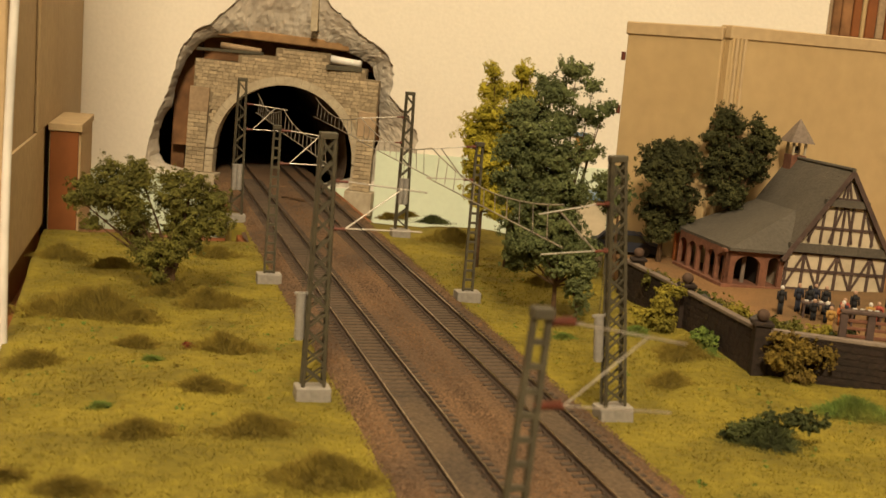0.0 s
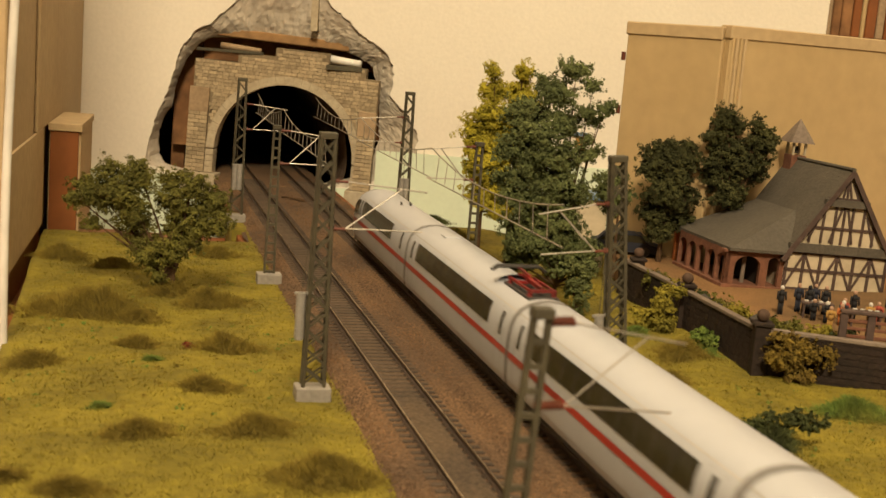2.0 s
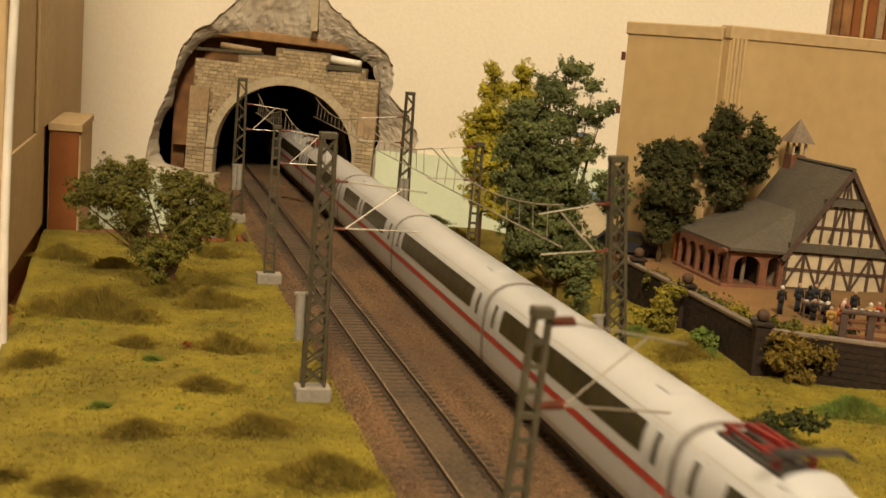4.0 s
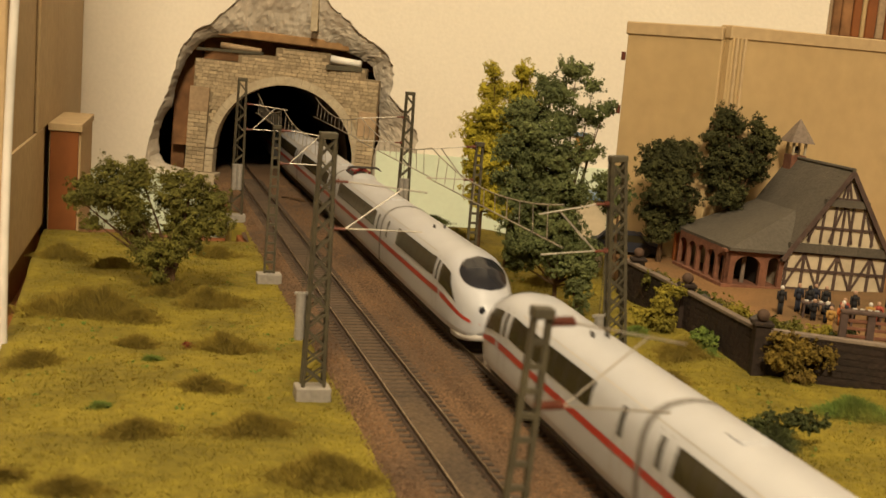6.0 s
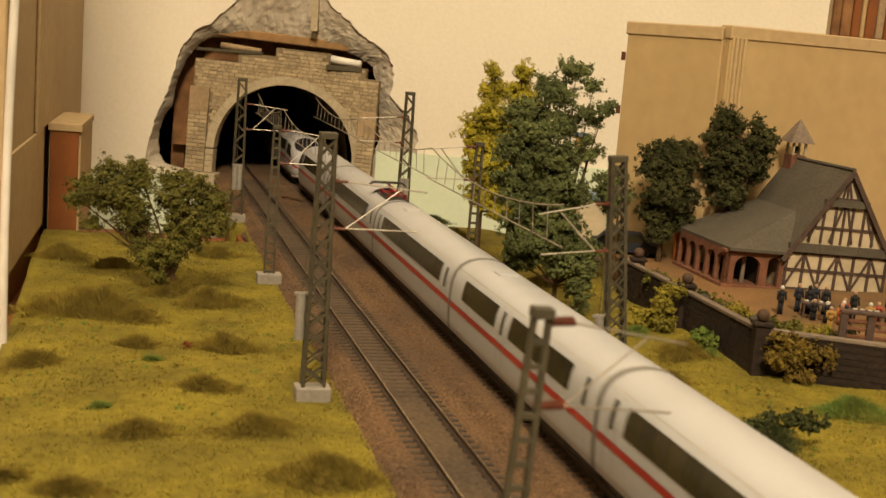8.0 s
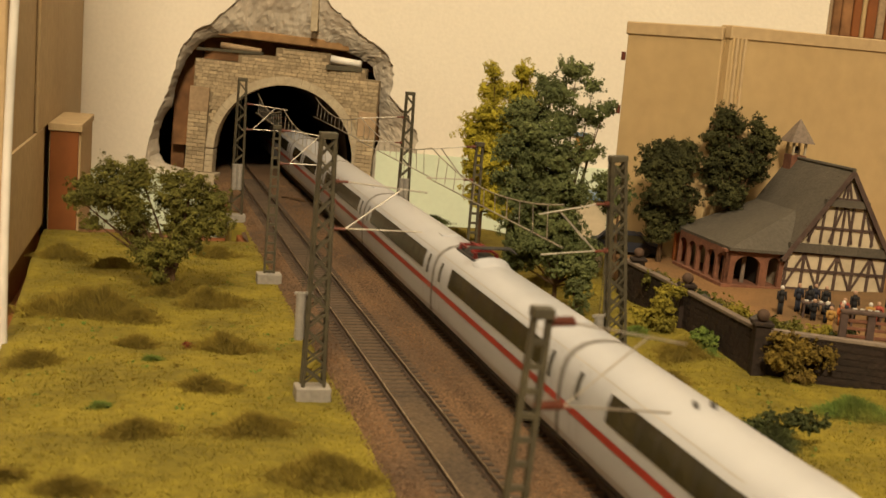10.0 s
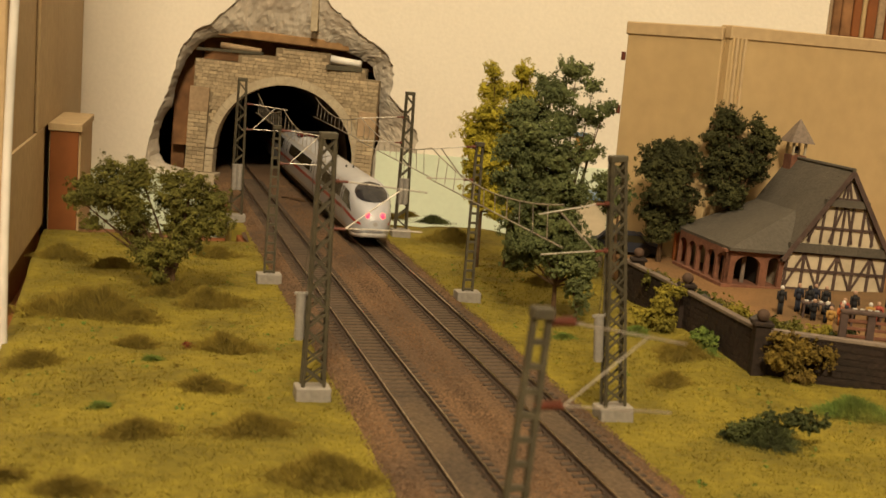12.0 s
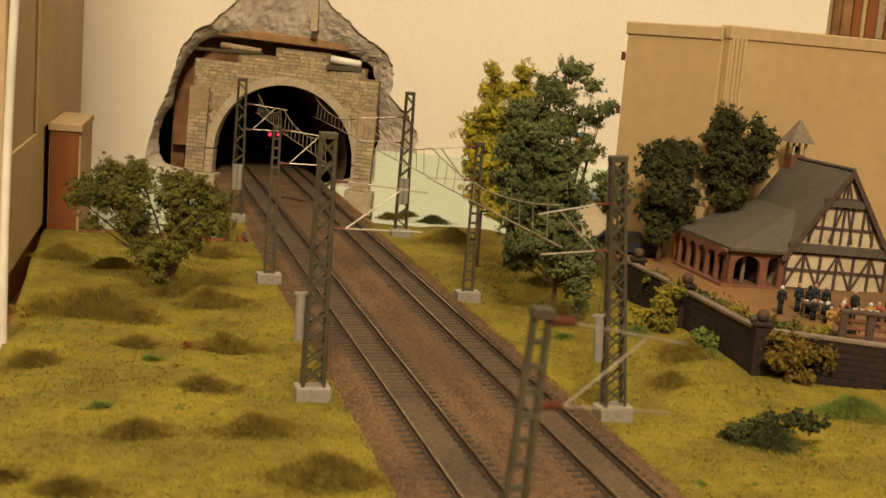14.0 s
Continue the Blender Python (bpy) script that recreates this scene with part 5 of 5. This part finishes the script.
    # arcade
    def arcade(name, length, n, m):
        pitch = length / n
        pier, r, h = 2.6, 0, 22.4
        for k in range(n):
            bm = bmesh.new()
            x0, x1 = k * pitch, (k + 1) * pitch
            rr = (pitch - pier) / 2
            cx = (x0 + x1) / 2
            sp = 17.5 - rr * 0.6
            arch = [(cx + rr * math.cos(radians(a)), sp + rr * 0.75 * math.sin(radians(a))) for a in range(0, 181, 20)]
            prism(bm, [(x0, 0), (x0, h), (x1, h), (x1, 0), (cx + rr, 0)] + arch + [(cx - rr, 0)], 0, 3.0)
            bmesh.ops.transform(bm, matrix=m, verts=bm.verts)
            part(name, bm, SANDSTONE, t, "red sandstone arch")

    for x0, x1, o0, o1 in ((-40, -13.5, -33.5, -16), (-13.5, 0, -11, -3)):
        rr, cx = (o1 - o0) / 2, (o0 + o1) / 2
        sp = 19.0 - rr * 0.75
        arch = [(cx + rr * math.cos(radians(a)), sp + rr * 0.75 * math.sin(radians(a))) for a in range(0, 181, 15)]
        bm = prism(bmesh.new(), [(x0, 0), (x0, 22.4), (x1, 22.4), (x1, 0), (o1, 0)] + arch + [(o0, 0)], 0, 3.0)
        part("porch_arch", bm, SANDSTONE, t, "red sandstone arch")
    part("porch_column", rod(bmesh.new(), (-23, 9, 0.6), (-23, 9, 22), 1.4, 1.2, 10), COPING, t, "grey column inside the porch")
    arcade("porch_arch", 74, 5, Matrix.Translation((-40, 74, 0)) @ pose(0, 0, 0, 0, 0, -90))
    part("porch_beam", box(bmesh.new(), -42, 0, -1, 4, 20.5, 22.6, 0.3), SANDSTONE, t)
    part("porch_back_wall", box(bmesh.new(), -14, -12, 6, 74, 0, 24), SHADE, t, "porch wall coloured near-black for the shade inside")
    part("porch_floor", box(bmesh.new(), -42, 0, -2, 76, -3, 0.6, 0.2), SANDSTONE, t)
    # bell turret
    ty = D - 4
    tur = part("turret", box(bmesh.new(), mid - 5.5, mid + 5.5, ty - 5.5, ty + 5.5, A - 9, A + 2, 0.3), SANDSTONE, t, "small bell turret")
    for sx in (-1, 1):
        for sy in (-1, 1):
            part("turret_post", box(bmesh.new(), mid + sx * 4.4 - 0.7, mid + sx * 4.4 + 0.7, ty + sy * 4.4 - 0.7, ty + sy * 4.4 + 0.7, A + 2, A + 11), INFILL, tur)
    part("bell", rod(bmesh.new(), (mid, ty, A + 3), (mid, ty, A + 8), 2.6, 1.2, 12), SHADE, tur)
    bm = bmesh.new()
    bmesh.ops.create_cone(bm, cap_ends=True, segments=4, radius1=12.5, radius2=0.3, depth=16, matrix=Matrix.Translation((mid, ty, A + 18.5)) @ pose(0, 0, 0, 0, 0, 45))
    part("turret_roof", bm, COPING, tur, "pale brown pyramid roof")


house()


def rocks():
    """Small dark rocks along the courtyard wall."""
    rr = random.Random(12)
    for x, y, r in ((132, 782, 3.2), (136, 770, 4.0), (140, 757, 3.4), (147, 738, 3.4), (152, 700, 4.2), (157, 690, 3.4), (163, 672, 3.0), (171, 655, 4.0), (186, 650, 3.4)):
        bm = ball(bmesh.new(), (0, 0, 0), r, 2, 0.9)
        for v in bm.verts:
            v.co *= 1 + 0.45 * noise.noise(v.co * 0.35 + Vector((x, y, 0)))
        ob = part("rock", bm, ROCK)
        ob.matrix_world = mpose(x, y, TERRACE + r * 0.5, 0, 0, rr.uniform(0, 360))
        tagged(ob, "small dark grey rock beside the courtyard wall", "rock", "rocks along the wall")


rocks()


def fence():
    t = thing("wooden_fence", "dark brown wooden fence with broad posts and rails", "fence", m=mpose(207, 622, TERRACE, 0, 0, -8))
    for k in range(5):
        x = k * 13.5
        part("post", box(bmesh.new(), x - 1.9, x + 1.9, -1.9, 1.9, -2, 17, 0.3), TIMBER, t)
    for z in (4.5, 8.5, 12.5):
        part("rail", box(bmesh.new(), 0, 56, -0.6, 0.6, z, z + 1.6, 0.2), SANDSTONE, t)
    part("hand_rail", box(bmesh.new(), -2, 58, -2.6, 2.6, 17, 18.8, 0.3), TIMBER, t)


fence()


def figure(x, y, coat, top, h=19.0, seated=False):
    bm = bmesh.new()
    hh = h * (0.72 if seated else 1.0)
    for sx in (-0.8, 0.8):
        rod(bm, (sx, 0, 0), (sx * 0.9, 0, hh * 0.48), 0.75, 1.0, 8)
    rod(bm, (0, 0, hh * 0.42), (0, 0, hh * 0.66), 1.8, 1.7, 8)
    rod(bm, (0, 0, hh * 0.66), (0, 0, hh * 0.83), 2.1, 1.2, 8)
    for sx in (-1, 1):
        rod(bm, (sx * 2.0, 0, hh * 0.79), (sx * 2.5, -0.9, hh * 0.5), 0.65, 0.5, 6)
    ball(bm, (0, 0, hh * 0.91), 1.2, 2, 1.15)
    for f in bm.faces:
        f.material_index = 1 if f.calc_center_median().z > hh * 0.83 else 0
    ob = part("toy_figure", bm, (CLOTH[coat], CLOTH[top]), None, "", True)
    ob.location = (x * MM, y * MM, TERRACE * MM)
    return tagged(ob, f"tiny {coat} painted toy figure {'seated' if seated else 'standing'} in the courtyard", "toy figure", "toy figures")


for x, y, coat, top, seated in ((193, 690, "black", "white", False), (206, 702, "navy", "skin", False), (211, 698, "black", "black", False), (216, 704, "navy", "skin", False), (221, 700, "black", "skin", False), (209, 680, "black", "skin", True), (215, 676, "black", "white", True), (213, 662, "ochre", "skin", True), (222, 672, "orange", "skin", True), (229, 690, "red", "skin", True), (235, 692, "black", "skin", False), (241, 682, "ochre", "white", True), (247, 686, "red", "skin", True), (255, 692, "black", "skin", False), (226, 682, "navy", "white", True)):
    figure(x, y, coat, top, 17, seated)


def table_set(x, y, rz):
    t = thing("courtyard_table", "small brown wooden table set with pale plates", "table", "courtyard tables", mpose(x, y, TERRACE, 0, 0, rz))
    part("tabletop", box(bmesh.new(), -9, 9, -4, 4, 8, 9, 0.2), TIMBER, t)
    for sx in (-1, 1):
        for sy in (-1, 1):
            part("leg", box(bmesh.new(), sx * 7.5 - 0.5, sx * 7.5 + 0.5, sy * 3 - 0.5, sy * 3 + 0.5, 0, 8), TIMBER, t)
    for k in range(4):
        part("plate", rod(bmesh.new(), (-6 + 4 * k, 0.5, 9), (-6 + 4 * k, 0.5, 9.7), 1.2, 1.3, 10), CLOTH["white"], t)


table_set(236, 674, -8)
table_set(258, 676, -8)
table_set(213, 688, -8)


def parked_car(x, y, rz):
    t = thing("toy_car", "dark blue-black toy car parked under the trees", "car", m=mpose(x, y, TERRACE, 0, 0, rz))
    bm = bmesh.new()
    prism(bm, [(-24, 2.5), (24, 2.5), (24.5, 7), (16, 9), (10, 15), (-14, 15.5), (-20, 9.5), (-24.5, 8.5)], -9, 9)
    part("body", bm, CLOTH["navy"], t)
    bm = bmesh.new()
    prism(bm, [(14, 9.6), (9.3, 14.3), (-13, 14.6), (-17.5, 9.8)], -9.15, 9.15)
    part("window", bm, GLASS, t)
    for sx in (-14, 14):
        for sy in (-8, 8):
            part("wheel", rod(bmesh.new(), (sx, sy - 1.2, 3.4), (sx, sy + 1.2, 3.4), 3.5, 3.5, 14), RUBBER, t)


parked_car(128, 866, -8)
tagged(part("toy_box", box(bmesh.new(), 160, 172, 852, 858, 12.5, 33, 0.5), CLOTH["orange"]), "orange toy box beside the trees", "box")
shed = thing("toy_shed", "small cream toy shed with a faded blue roof behind the trees", "shed")
part("wall", box(bmesh.new(), 92, 118, 905, 925, -6, 44, 0.5), INFILL, shed)
part("roof", box(bmesh.new(), 89, 121, 902, 928, 44.2, 49, 0.8), BLUE_PAINT, shed, "faded blue roof")
plate = thing("wall_plate", "small amber plate with a blue edge on the wall", "wall plate")
part("plate", box(bmesh.new(), 126, 137, WALL_Y - 3.5, WALL_Y - 0.4, 52, 66, 0.5), CLOTH["ochre"], plate)
part("edge", box(bmesh.new(), 122, 137, WALL_Y - 4, WALL_Y - 0.4, 66.3, 70, 0.4), BLUE_PAINT, plate)


motions()
